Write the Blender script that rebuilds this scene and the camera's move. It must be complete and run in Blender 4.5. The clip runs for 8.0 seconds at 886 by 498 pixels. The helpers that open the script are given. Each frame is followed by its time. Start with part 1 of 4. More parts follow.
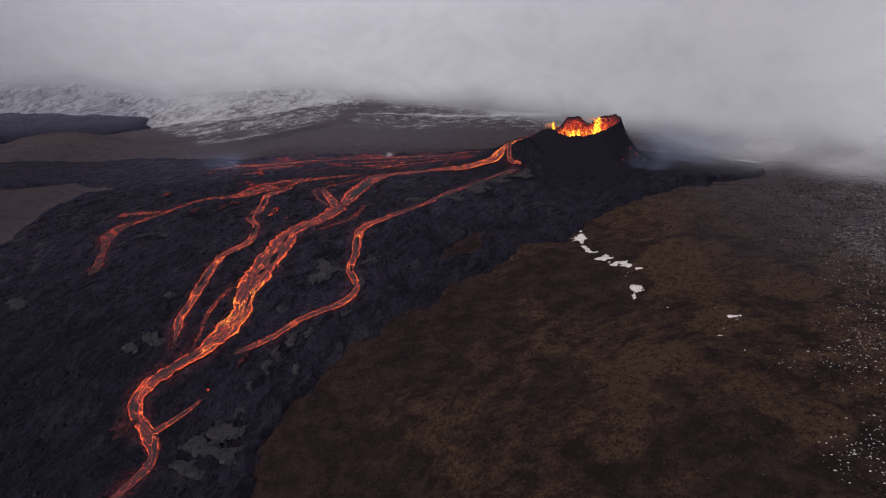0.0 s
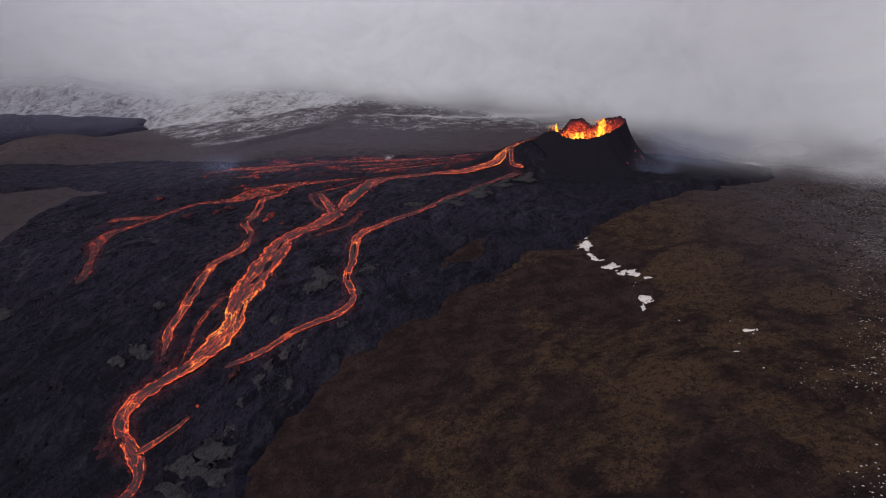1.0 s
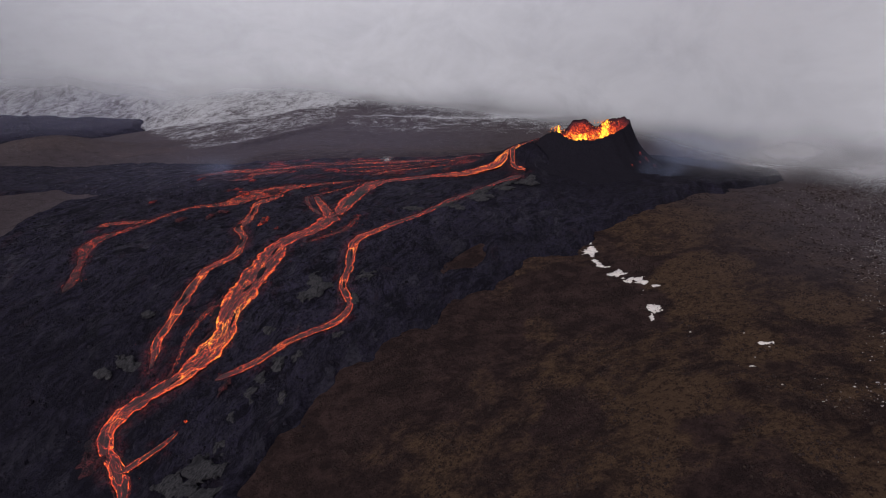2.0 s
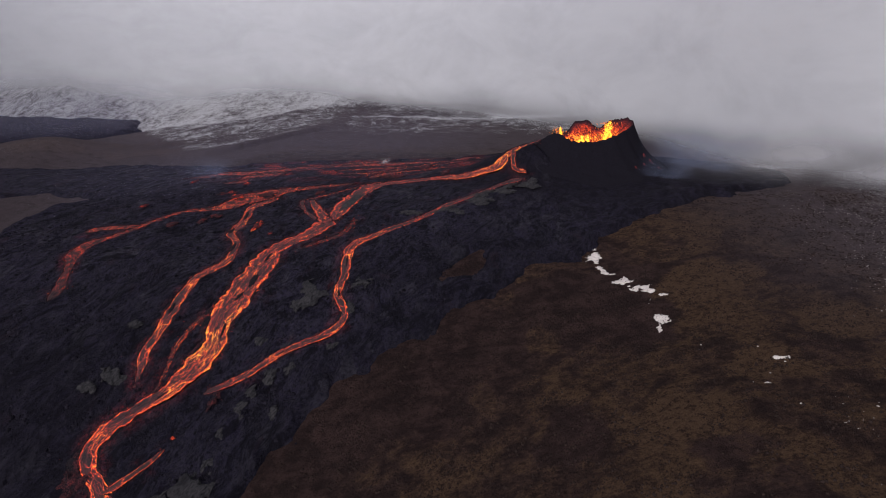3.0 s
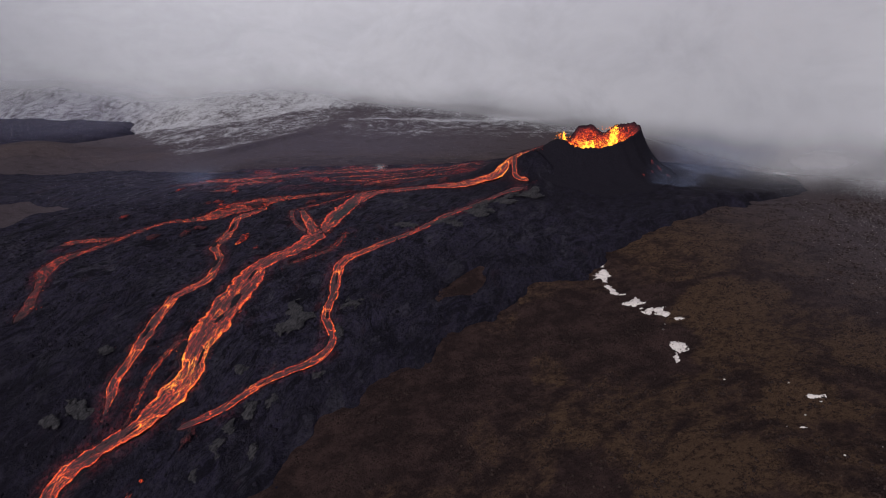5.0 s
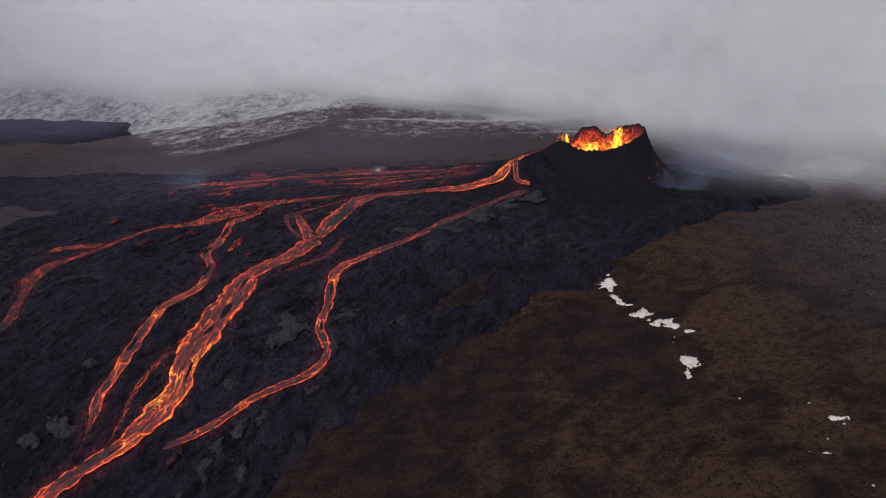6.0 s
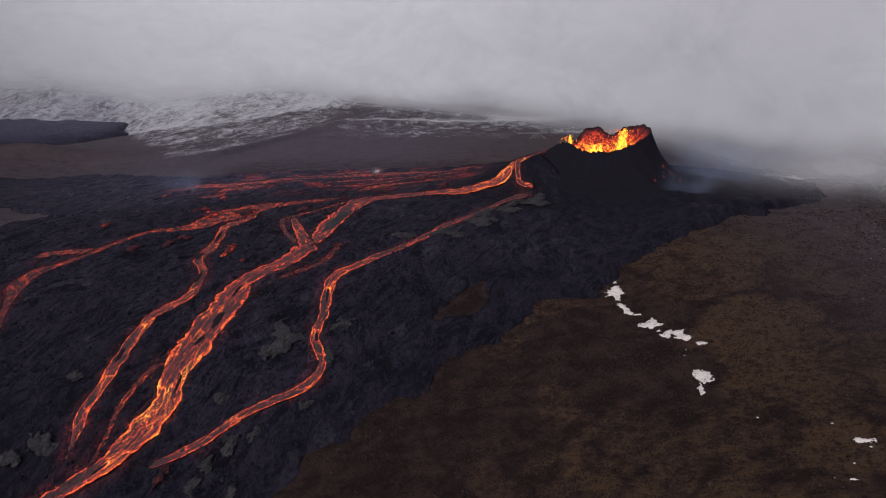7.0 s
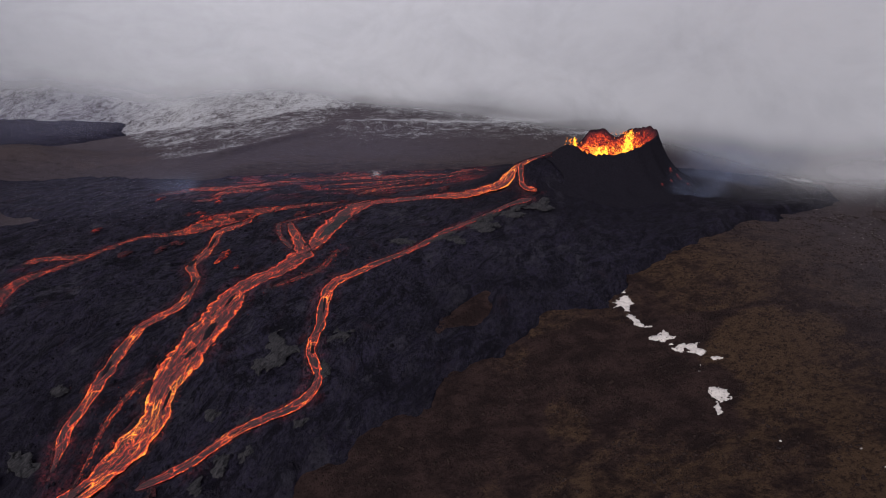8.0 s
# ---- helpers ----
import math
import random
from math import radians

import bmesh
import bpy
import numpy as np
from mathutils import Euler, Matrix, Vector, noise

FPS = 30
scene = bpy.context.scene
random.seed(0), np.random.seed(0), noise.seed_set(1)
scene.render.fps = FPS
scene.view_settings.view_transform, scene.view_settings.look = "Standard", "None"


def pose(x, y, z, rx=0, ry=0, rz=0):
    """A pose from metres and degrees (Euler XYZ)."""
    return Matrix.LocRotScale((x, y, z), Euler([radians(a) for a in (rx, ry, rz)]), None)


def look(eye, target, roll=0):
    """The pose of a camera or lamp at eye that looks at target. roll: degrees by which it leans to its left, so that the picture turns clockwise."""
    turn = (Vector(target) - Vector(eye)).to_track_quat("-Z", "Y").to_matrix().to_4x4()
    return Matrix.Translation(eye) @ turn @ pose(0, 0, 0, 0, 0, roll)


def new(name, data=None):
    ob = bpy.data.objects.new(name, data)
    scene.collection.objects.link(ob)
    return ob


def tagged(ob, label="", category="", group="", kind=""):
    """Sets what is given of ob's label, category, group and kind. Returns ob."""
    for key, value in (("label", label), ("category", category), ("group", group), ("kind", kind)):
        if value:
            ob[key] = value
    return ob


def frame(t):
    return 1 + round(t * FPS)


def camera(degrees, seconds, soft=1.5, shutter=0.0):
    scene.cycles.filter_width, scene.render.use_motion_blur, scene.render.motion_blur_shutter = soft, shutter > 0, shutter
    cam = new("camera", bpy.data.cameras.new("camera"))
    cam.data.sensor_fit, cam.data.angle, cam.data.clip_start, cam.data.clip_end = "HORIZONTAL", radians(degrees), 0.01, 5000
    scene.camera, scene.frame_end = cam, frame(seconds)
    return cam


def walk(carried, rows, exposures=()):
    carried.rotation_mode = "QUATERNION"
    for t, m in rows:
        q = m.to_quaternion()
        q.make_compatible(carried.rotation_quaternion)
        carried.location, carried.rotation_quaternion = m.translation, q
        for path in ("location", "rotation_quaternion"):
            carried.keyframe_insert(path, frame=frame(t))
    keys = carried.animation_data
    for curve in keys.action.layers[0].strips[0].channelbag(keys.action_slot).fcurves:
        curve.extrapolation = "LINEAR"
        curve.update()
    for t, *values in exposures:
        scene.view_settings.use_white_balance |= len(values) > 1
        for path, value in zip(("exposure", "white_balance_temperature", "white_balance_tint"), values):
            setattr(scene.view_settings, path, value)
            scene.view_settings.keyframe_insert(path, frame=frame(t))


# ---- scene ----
cam = camera(74.0, 8.0, soft=1.05)
# seconds, then x, y, z along the first camera's own axes, then pitch, roll, yaw
ROWS = [
    (0.0, -0.00, 0.00, 0.00, 0.000, 0.000, -0.000),
    (0.5, -0.11, 6.53, 2.13, 0.031, 0.010, -0.002),
    (1.0, -0.17, 13.07, 4.13, 0.063, 0.026, -0.003),
    (1.5, -0.10, 19.20, 5.85, 0.084, 0.061, 0.001),
    (3.0, 0.70, 36.82, 11.20, 0.082, 0.172, -0.016),
    (3.5, 1.11, 42.45, 13.42, 0.086, 0.201, -0.038),
    (4.0, 1.53, 48.27, 15.89, 0.095, 0.227, -0.057),
    (4.5, 1.95, 54.08, 18.10, 0.078, 0.251, -0.056),
    (6.0, 2.81, 71.87, 24.42, 0.013, 0.309, -0.049),
    (6.5, 2.88, 77.46, 26.14, -0.025, 0.324, -0.047),
    (7.0, 2.74, 83.19, 27.93, -0.046, 0.332, -0.052),
    (7.5, 2.41, 88.81, 29.69, -0.059, 0.335, -0.066),
    (8.0, 1.92, 94.72, 31.77, -0.055, 0.328, -0.076),
]
START = pose(0, 0, 130, -18.6, 0, 0)
walk(cam, [(t, START @ pose(x, y, z, 90 + pitch, roll, yaw)) for t, x, y, z, pitch, roll, yaw in ROWS])

# ---------------------------------------------------------------- overcast daylight
world = bpy.data.worlds.new("overcast_sky")
scene.world = world
world.use_nodes = True
wn, wl = world.node_tree.nodes, world.node_tree.links
sky = wn.new("ShaderNodeTexSky")
sky.sky_type, sky.sun_disc = "NISHITA", False
sky.sun_elevation, sky.sun_rotation = radians(24), radians(212)
sky_level = wn.new("ShaderNodeVectorMath")
sky_level.operation = "SCALE"
sky_level.inputs["Scale"].default_value = 0.08
wl.new(sky.outputs[0], sky_level.inputs[0])
sky_mix = wn.new("ShaderNodeMix")
sky_mix.data_type = "RGBA"
sky_mix.inputs["Factor"].default_value = 0.88
sky_mix.inputs["B"].default_value = (0.85, 0.815, 0.92, 1)
wl.new(sky_level.outputs[0], sky_mix.inputs["A"])
wl.new(sky_mix.outputs["Result"], wn["Background"].inputs["Color"])
wn["Background"].inputs["Strength"].default_value = 0.62

sun = new("sun", bpy.data.lights.new("sun", "SUN"))
sun.data.energy, sun.data.angle, sun.data.color = 1.6, radians(30), (1.0, 0.95, 0.93)
SUNWARD = Vector((math.cos(radians(24)) * math.sin(radians(212)), math.cos(radians(24)) * math.cos(radians(212)), math.sin(radians(24))))
sun.matrix_world = look(900 * SUNWARD, (0, 0, 0))


# ---------------------------------------------------------------- materials
class Nodes:
    """A node material under construction."""

    def __init__(self, name):
        self.material = bpy.data.materials.new(name)
        self.material.use_nodes = True
        self.tree = self.material.node_tree
        self.bsdf = self.tree.nodes["Principled BSDF"]
        self.end = self.tree.nodes["Material Output"]

    def add(self, kind, **settings):
        node = self.tree.nodes.new(kind)
        for key, value in settings.items():
            setattr(node, key, value)
        return node

    def link(self, a, b):
        self.tree.links.new(a, b)

    def put(self, value, socket):
        if isinstance(value, (int, float, tuple)):
            socket.default_value = value
        else:
            self.link(value, socket)

    def place(self):
        return self.add("ShaderNodeNewGeometry").outputs["Position"]

    def attr(self, name):
        return self.add("ShaderNodeAttribute", attribute_name=name).outputs["Fac"]

    def scaled(self, vector, factors):
        node = self.add("ShaderNodeVectorMath", operation="MULTIPLY")
        self.link(vector, node.inputs[0])
        node.inputs[1].default_value = factors
        return node.outputs[0]

    def turned(self, vector, angle, factors):
        node = self.add("ShaderNodeVectorRotate", rotation_type="Z_AXIS")
        self.link(vector, node.inputs["Vector"])
        node.inputs["Angle"].default_value = angle
        return self.scaled(node.outputs[0], factors)

    def noise(self, vector, scale, detail=4.0, rough=0.55, bend=0.0):
        node = self.add("ShaderNodeTexNoise")
        self.link(vector, node.inputs["Vector"])
        node.inputs["Scale"].default_value, node.inputs["Detail"].default_value = scale, detail
        node.inputs["Roughness"].default_value, node.inputs["Distortion"].default_value = rough, bend
        return node.outputs["Fac"]

    def cells(self, vector, scale, feature="DISTANCE_TO_EDGE", output="Distance"):
        node = self.add("ShaderNodeTexVoronoi", feature=feature)
        self.link(vector, node.inputs["Vector"])
        node.inputs["Scale"].default_value = scale
        return node.outputs[output]

    def span(self, value, a, b, c=0.0, d=1.0, soft=True):
        node = self.add("ShaderNodeMapRange")
        node.interpolation_type = "SMOOTHSTEP" if soft else "LINEAR"
        self.link(value, node.inputs["Value"])
        for i, v in enumerate((a, b, c, d)):
            node.inputs[i + 1].default_value = v
        return node.outputs["Result"]

    def math(self, operation, a, b=0.0, clamp=False):
        node = self.add("ShaderNodeMath", operation=operation, use_clamp=clamp)
        self.put(a, node.inputs[0])
        self.put(b, node.inputs[1])
        return node.outputs[0]

    def mix(self, factor, a, b):
        node = self.add("ShaderNodeMix", data_type="RGBA")
        self.put(factor, node.inputs["Factor"])
        self.put(a, node.inputs["A"])
        self.put(b, node.inputs["B"])
        return node.outputs["Result"]

    def ramp(self, value, stops):
        node = self.add("ShaderNodeValToRGB")
        marks = node.color_ramp.elements
        marks[0].position, marks[0].color = stops[0][0], (*stops[0][1], 1)
        marks[1].position, marks[1].color = stops[-1][0], (*stops[-1][1], 1)
        for place, colour in stops[1:-1]:
            marks.new(place).color = (*colour, 1)
        self.link(value, node.inputs["Fac"])
        return node.outputs["Color"]

    def bump(self, height, distance, strength=1.0):
        node = self.add("ShaderNodeBump")
        self.link(height, node.inputs["Height"])
        node.inputs["Distance"].default_value, node.inputs["Strength"].default_value = distance, strength
        self.link(node.outputs[0], self.bsdf.inputs["Normal"])

    def finish(self, colour, roughness=0.9, specular=0.3):
        self.put(colour, self.bsdf.inputs["Base Color"])
        self.put(roughness, self.bsdf.inputs["Roughness"])
        self.bsdf.inputs["Specular IOR Level"].default_value = specular
        return self.material


def ground_material():
    n = Nodes("moss_and_gravel")
    p = n.place()
    lying = n.scaled(p, (0.85, 1.0, 1.0))
    broad, middle, fine = n.noise(p, 0.018, 7, 0.66, 0.4), n.noise(lying, 0.11, 9, 0.72, 0.2), n.noise(lying, 1.1, 6, 0.9)
    clumps = n.noise(n.scaled(p, (0.8, 1.0, 1.0)), 0.40, 9, 0.80, 0.3)
    soil = n.mix(n.span(middle, 0.40, 0.62), (0.0380, 0.0250, 0.0250, 1), (0.0820, 0.0508, 0.0475, 1))
    tuft = n.math("ADD", n.math("MULTIPLY", fine, 0.5), n.math("MULTIPLY", clumps, 0.5))
    moss = n.mix(n.span(tuft, 0.43, 0.58), (0.0610, 0.0380, 0.0280, 1), (0.1750, 0.1085, 0.0690, 1))
    patches = n.math("SUBTRACT", n.math("ADD", n.math("MULTIPLY", broad, 0.55), n.math("MULTIPLY", middle, 0.5)), n.math("MULTIPLY", n.attr("scorched"), 0.21))
    patches = n.math("ADD", patches, n.math("MULTIPLY", n.math("SUBTRACT", n.attr("lush"), n.attr("bare")), 0.13))
    colour = n.mix(n.span(patches, 0.45, 0.60), soil, moss)
    colour = n.mix(n.math("MULTIPLY", n.span(patches, 0.54, 0.66), n.span(tuft, 0.42, 0.56)), colour, (0.1430, 0.0890, 0.0590, 1))
    # shade in the hollows between moss clumps, put into the colour
    colour = n.mix(n.span(clumps, 0.46, 0.39, 0.0, 0.75), colour, (0.0273, 0.0178, 0.0185, 1))
    # gravel, made paler and bluer: part of the distance haze is in its colour
    gravel = n.mix(n.span(fine, 0.3, 0.75), (0.0600, 0.0480, 0.0570, 1), (0.2050, 0.1720, 0.1900, 1))
    colour = n.mix(n.math("MULTIPLY", n.attr("gravel"), n.span(middle, 0.15, 0.55, 0.15, 1.0)), colour, gravel)
    colour = n.mix(n.span(fine, 0.43, 0.27), colour, (0.0182, 0.0124, 0.0132, 1))
    grit = n.noise(p, 2.2, 3, 0.7)
    colour = n.mix(n.span(grit, 0.55, 0.75, 0.0, 0.55), colour, n.mix(0.5, colour, (0.1105, 0.0858, 0.0638, 1)))
    colour = n.mix(n.span(grit, 0.45, 0.30, 0.0, 0.5), colour, (0.0169, 0.0118, 0.0119, 1))
    drift = n.math("ADD", n.math("MULTIPLY", n.noise(n.scaled(p, (1.0, 0.6, 1.0)), 0.05, 9, 0.8, 0.25), 0.55), n.math("MULTIPLY", n.noise(p, 0.22, 7, 0.85, 0.1), 0.45))
    grainy = n.math("ADD", n.math("MULTIPLY", drift, 0.72), n.math("MULTIPLY", n.noise(p, 0.5, 6, 0.85), 0.28))
    grainy = n.span(grainy, 0.25, 0.75, 0.02, 0.98, soft=False)
    cover = n.span(n.math("ADD", grainy, n.math("MULTIPLY", n.attr("snow"), 0.5)), 0.69, 0.89)
    flecks = n.math("ADD", n.math("MULTIPLY", n.noise(p, 0.55, 5, 0.8), 0.88), n.math("MULTIPLY", n.noise(p, 0.03, 4, 0.6, 0.5), 0.12))
    cover = n.math("MAXIMUM", n.math("MULTIPLY", cover, 0.95), n.math("MULTIPLY", n.span(n.math("ADD", flecks, n.math("MULTIPLY", n.attr("dust"), 0.22)), 0.66, 0.80), 0.55))
    colour = n.mix(cover, colour, (0.76, 0.76, 0.79, 1))
    n.bump(n.math("ADD", n.math("MULTIPLY", clumps, 3.0), n.math("MULTIPLY", fine, 1.4)), 1.7)
    return n.finish(colour, 1.0, 0.03)


HEAT = [(0.0, (0.0, 0.0, 0.0)), (0.22, (0.036, 0.006, 0.007)), (0.45, (0.12, 0.010, 0.008)), (0.68, (0.52, 0.036, 0.012)), (0.84, (1.0, 0.14, 0.018)), (1.0, (1.0, 0.46, 0.05))]


def basalt_material():
    n = Nodes("cooled_lava")
    p = n.place()
    broad, middle, fine = n.noise(p, 0.022, 5, 0.6, 0.8), n.noise(n.scaled(p, (1, 0.6, 1)), 0.16, 9, 0.72, 0.8), n.noise(n.scaled(p, (1, 0.5, 1)), 0.8, 7, 0.78)
    flow = n.noise(n.turned(p, radians(30), (0.17, 0.075, 0.1)), 1.0, 8, 0.68, 2.6)
    swirl = n.noise(n.turned(p, radians(34), (0.075, 0.034, 0.05)), 1.0, 9, 0.68, 2.4)
    wander = n.add("ShaderNodeTexNoise")
    n.link(p, wander.inputs["Vector"])
    wander.inputs["Scale"].default_value, wander.inputs["Detail"].default_value = 0.2, 5.0
    push = n.add("ShaderNodeVectorMath", operation="MULTIPLY_ADD")
    n.link(wander.outputs["Color"], push.inputs[0])
    push.inputs[1].default_value = (9.0, 9.0, 0)
    n.link(n.scaled(p, (1, 0.6, 0)), push.inputs[2])
    blocks = n.add("ShaderNodeSeparateColor")
    n.link(n.cells(push.outputs[0], 0.17, "F1", "Color"), blocks.inputs[0])
    clinker = n.mix(n.span(n.math("ADD", n.math("MULTIPLY", fine, 0.55), n.math("MULTIPLY", middle, 0.45)), 0.40, 0.60), (0.0053, 0.0046, 0.0081, 1), (0.0325, 0.0280, 0.0510, 1))
    slab = n.mix(n.span(flow, 0.36, 0.62), (0.0176, 0.0166, 0.0252, 1), (0.0638, 0.0605, 0.0766, 1))
    smooth_part = n.math("MULTIPLY", n.span(blocks.outputs[0], 0.55, 0.9), n.span(n.math("ADD", n.math("MULTIPLY", broad, 0.7), n.math("MULTIPLY", middle, 0.3)), 0.46, 0.58))
    colour = n.mix(n.math("MULTIPLY", smooth_part, 0.85), clinker, slab)
    colour = n.mix(n.span(blocks.outputs[1], 0.6, 1.0, 0.0, 0.6), colour, (0.0044, 0.0040, 0.0072, 1))
    colour = n.mix(n.span(n.math("ABSOLUTE", n.math("SUBTRACT", flow, 0.5)), 0.018, 0.0, 0.0, 0.7), colour, (0.0550, 0.0515, 0.0694, 1))
    colour = n.mix(n.span(n.noise(n.scaled(p, (1, 0.5, 1)), 0.05, 8, 0.7, 0.7), 0.56, 0.68, 0.0, 0.55), colour, (0.0330, 0.0179, 0.0252, 1))
    colour = n.mix(n.span(swirl, 0.47, 0.40, 0.0, 0.75), colour, (0.0057, 0.0052, 0.0081, 1))
    colour = n.mix(n.span(n.math("ABSOLUTE", n.math("SUBTRACT", swirl, 0.53)), 0.02, 0.0, 0.0, 0.5), colour, (0.0594, 0.0549, 0.0718, 1))
    # whole areas of the field darkened, as given per vertex
    colour = n.mix(n.math("MULTIPLY", n.attr("darker"), n.span(middle, 0.35, 0.6, 0.92, 0.55)), colour, (0.0118, 0.0103, 0.0162, 1))
    n.bump(n.math("ADD", n.math("MULTIPLY", middle, 2.0), n.math("ADD", fine, n.math("MULTIPLY", n.math("ADD", flow, swirl), 1.6))), 1.0)
    coals = n.math("MULTIPLY", n.attr("embers"), n.span(n.math("ADD", n.math("MULTIPLY", fine, 0.55), n.math("MULTIPLY", n.noise(p, 0.9, 5, 0.8, 0.4), 0.45)), 0.42, 0.66))
    n.link(n.ramp(coals, HEAT), n.bsdf.inputs["Emission Color"])
    n.bsdf.inputs["Emission Strength"].default_value = 1.0
    return n.finish(colour, 0.95, 0.06)


def lava_material(name, gain, crack, tone, calm, broken=False):
    """Flowing lava: dull skin between glowing seams and threads drawn out along the flow, hottest along the banks."""
    n = Nodes(name)
    uv = n.add("ShaderNodeUVMap", uv_map="flow").outputs[0]
    wander = n.add("ShaderNodeTexNoise")
    n.link(uv, wander.inputs["Vector"])
    wander.inputs["Scale"].default_value, wander.inputs["Detail"].default_value = 0.35, 5.0
    push = n.add("ShaderNodeVectorMath", operation="MULTIPLY_ADD")
    n.link(wander.outputs["Color"], push.inputs[0])
    push.inputs[1].default_value = (2.6, 5.0, 0)
    n.link(uv, push.inputs[2])
    bent = push.outputs[0]
    size = 1.9 if broken else 1.0
    plates = n.cells(n.scaled(bent, (0.36 * size, 0.085 * size, 1)), 1.0)
    chips = n.cells(n.scaled(bent, (0.85 * size, 0.34 * size, 1)), 1.0)
    strands = n.noise(n.scaled(bent, (1.0, 0.10, 1)), 1.0, 7, 0.7, 0.4)
    drawn = n.noise(n.scaled(bent, (0.75, 0.045, 1)), 1.0, 5, 0.62, 0.4)
    threads = n.math("MAXIMUM", n.span(n.math("ABSOLUTE", n.math("SUBTRACT", drawn, 0.44)), 0.016, 0.002), n.span(n.math("ABSOLUTE", n.math("SUBTRACT", drawn, 0.57)), 0.014, 0.002))
    shore = n.noise(n.scaled(uv, (0.5, 0.45, 1)), 1.0, 5, 0.7)
    speck = n.noise(n.scaled(uv, (2.3, 1.3, 1)), 1.0, 3, 0.75)
    pulse = n.noise(n.scaled(uv, (0.16, 0.20, 1) if broken else (0.13, 0.05, 1)), 1.0, 5, 0.7)
    hot = n.noise(n.scaled(uv, (0.20, 0.05, 1)), 1.0, 4, 0.6, 0.6)
    seams = n.math("MAXIMUM", n.span(plates, crack, 0.0), n.math("MULTIPLY", n.span(chips, crack * 1.3, 0.0), n.span(hot, 0.44, 0.62, 0.0, 0.9)))
    seams = n.math("MULTIPLY", n.math("MAXIMUM", seams, n.math("MULTIPLY", threads, n.span(n.attr("broad"), 0.0, 1.0, 0.35, 0.95))), n.span(pulse, 0.34, 0.62, calm, 1.0))
    bank = n.span(n.math("ADD", n.attr("bank"), n.math("MULTIPLY", n.math("SUBTRACT", shore, 0.5), 0.55)), 0.70, 0.90)
    glow = n.math("MAXIMUM", seams, n.math("MULTIPLY", bank, n.span(shore, 0.38, 0.60, 0.15, 0.82) if broken else n.span(shore, 0.34, 0.60, 0.50, 0.88)))
    glow = n.math("MULTIPLY", glow, n.span(speck, 0.32, 0.62, 0.55, 1.1))
    skin = n.math("MULTIPLY", n.span(strands, 0.36, 0.68, tone, tone + 0.42), n.span(hot, 0.36, 0.66, 0.55, 1.25))
    glow = n.math("MAXIMUM", glow, skin)
    glow = n.math("ADD", n.math("MULTIPLY", glow, n.attr("molten")), n.math("MULTIPLY", n.span(n.attr("molten"), 1.0, 1.3, 0.0, 0.32), n.span(strands, 0.38, 0.6, 0.3, 1.0)))
    n.link(n.ramp(glow, HEAT), n.bsdf.inputs["Emission Color"])
    n.bsdf.inputs["Emission Strength"].default_value = gain
    n.bump(n.math("ADD", strands, plates), 0.4)
    return n.finish((0.026, 0.021, 0.024, 1) if broken else (0.036, 0.030, 0.033, 1), 0.8, 0.12)


def ember_material(name="ember_clinker", low=0.5, high=0.72):
    """Clinker of the banks: basalt with glowing gaps towards the stream."""
    n = Nodes(name)
    p = n.place()
    middle, fine = n.noise(p, 0.35, 4, 0.6, 0.5), n.noise(p, 2.0, 4, 0.75)
    colour = n.mix(n.span(fine, 0.3, 0.72), (0.008, 0.007, 0.010, 1), (0.030, 0.027, 0.033, 1))
    spots = n.math("ADD", n.math("MULTIPLY", fine, 0.6), n.math("MULTIPLY", middle, 0.5))
    n.link(n.ramp(n.math("MULTIPLY", n.attr("molten"), n.span(spots, low, high)), HEAT), n.bsdf.inputs["Emission Color"])
    n.bsdf.inputs["Emission Strength"].default_value = 1.25
    n.bump(n.math("ADD", middle, fine), 0.6)
    return n.finish(colour, 0.95, 0.06)


def crust_material():
    """Smooth ropy skin of lava that has just set."""
    n = Nodes("ropy_crust")
    p = n.place()
    folds = n.noise(n.turned(p, radians(30), (0.75, 0.2, 0.4)), 1.0, 7, 0.64, 2.0)
    blotch = n.noise(p, 0.12, 5, 0.6, 0.6)
    colour = n.mix(n.span(folds, 0.35, 0.66), (0.016, 0.0155, 0.0185, 1), (0.064, 0.061, 0.066, 1))
    colour = n.mix(n.span(blotch, 0.52, 0.68), colour, (0.020, 0.019, 0.023, 1))
    n.bump(folds, 1.2)
    return n.finish(colour, 0.85, 0.12)


def hot_rock_material():
    """Crater wall: dark scoria with spatter still glowing where it is attribute-hot."""
    n = Nodes("crater_scoria")
    p = n.place()
    middle, fine = n.noise(p, 0.22, 5, 0.65, 0.5), n.noise(p, 0.9, 4, 0.7)
    colour = n.mix(n.span(fine, 0.3, 0.7), (0.0098, 0.0088, 0.0128, 1), (0.0165, 0.0150, 0.0215, 1))
    spots = n.math("ADD", n.math("MULTIPLY", fine, 0.7), n.math("MULTIPLY", middle, 0.5))
    glow = n.math("MULTIPLY", n.attr("molten"), n.span(spots, 0.36, 0.78))
    n.link(n.ramp(glow, HEAT), n.bsdf.inputs["Emission Color"])
    n.bsdf.inputs["Emission Strength"].default_value = 1.4
    n.bump(n.math("ADD", middle, fine), 0.35)
    return n.finish(colour, 1.0, 0.04)


def fire_material(name, colour, strength):
    n = Nodes(name)
    p = n.place()
    tint = n.mix(n.span(n.noise(p, 0.5, 4, 0.6), 0.34, 0.56), (0.95, 0.10, 0.012, 1), colour)
    n.link(tint, n.bsdf.inputs["Emission Color"])
    n.bsdf.inputs["Emission Strength"].default_value = strength
    return n.finish((0.05, 0.02, 0.01, 1), 0.6)


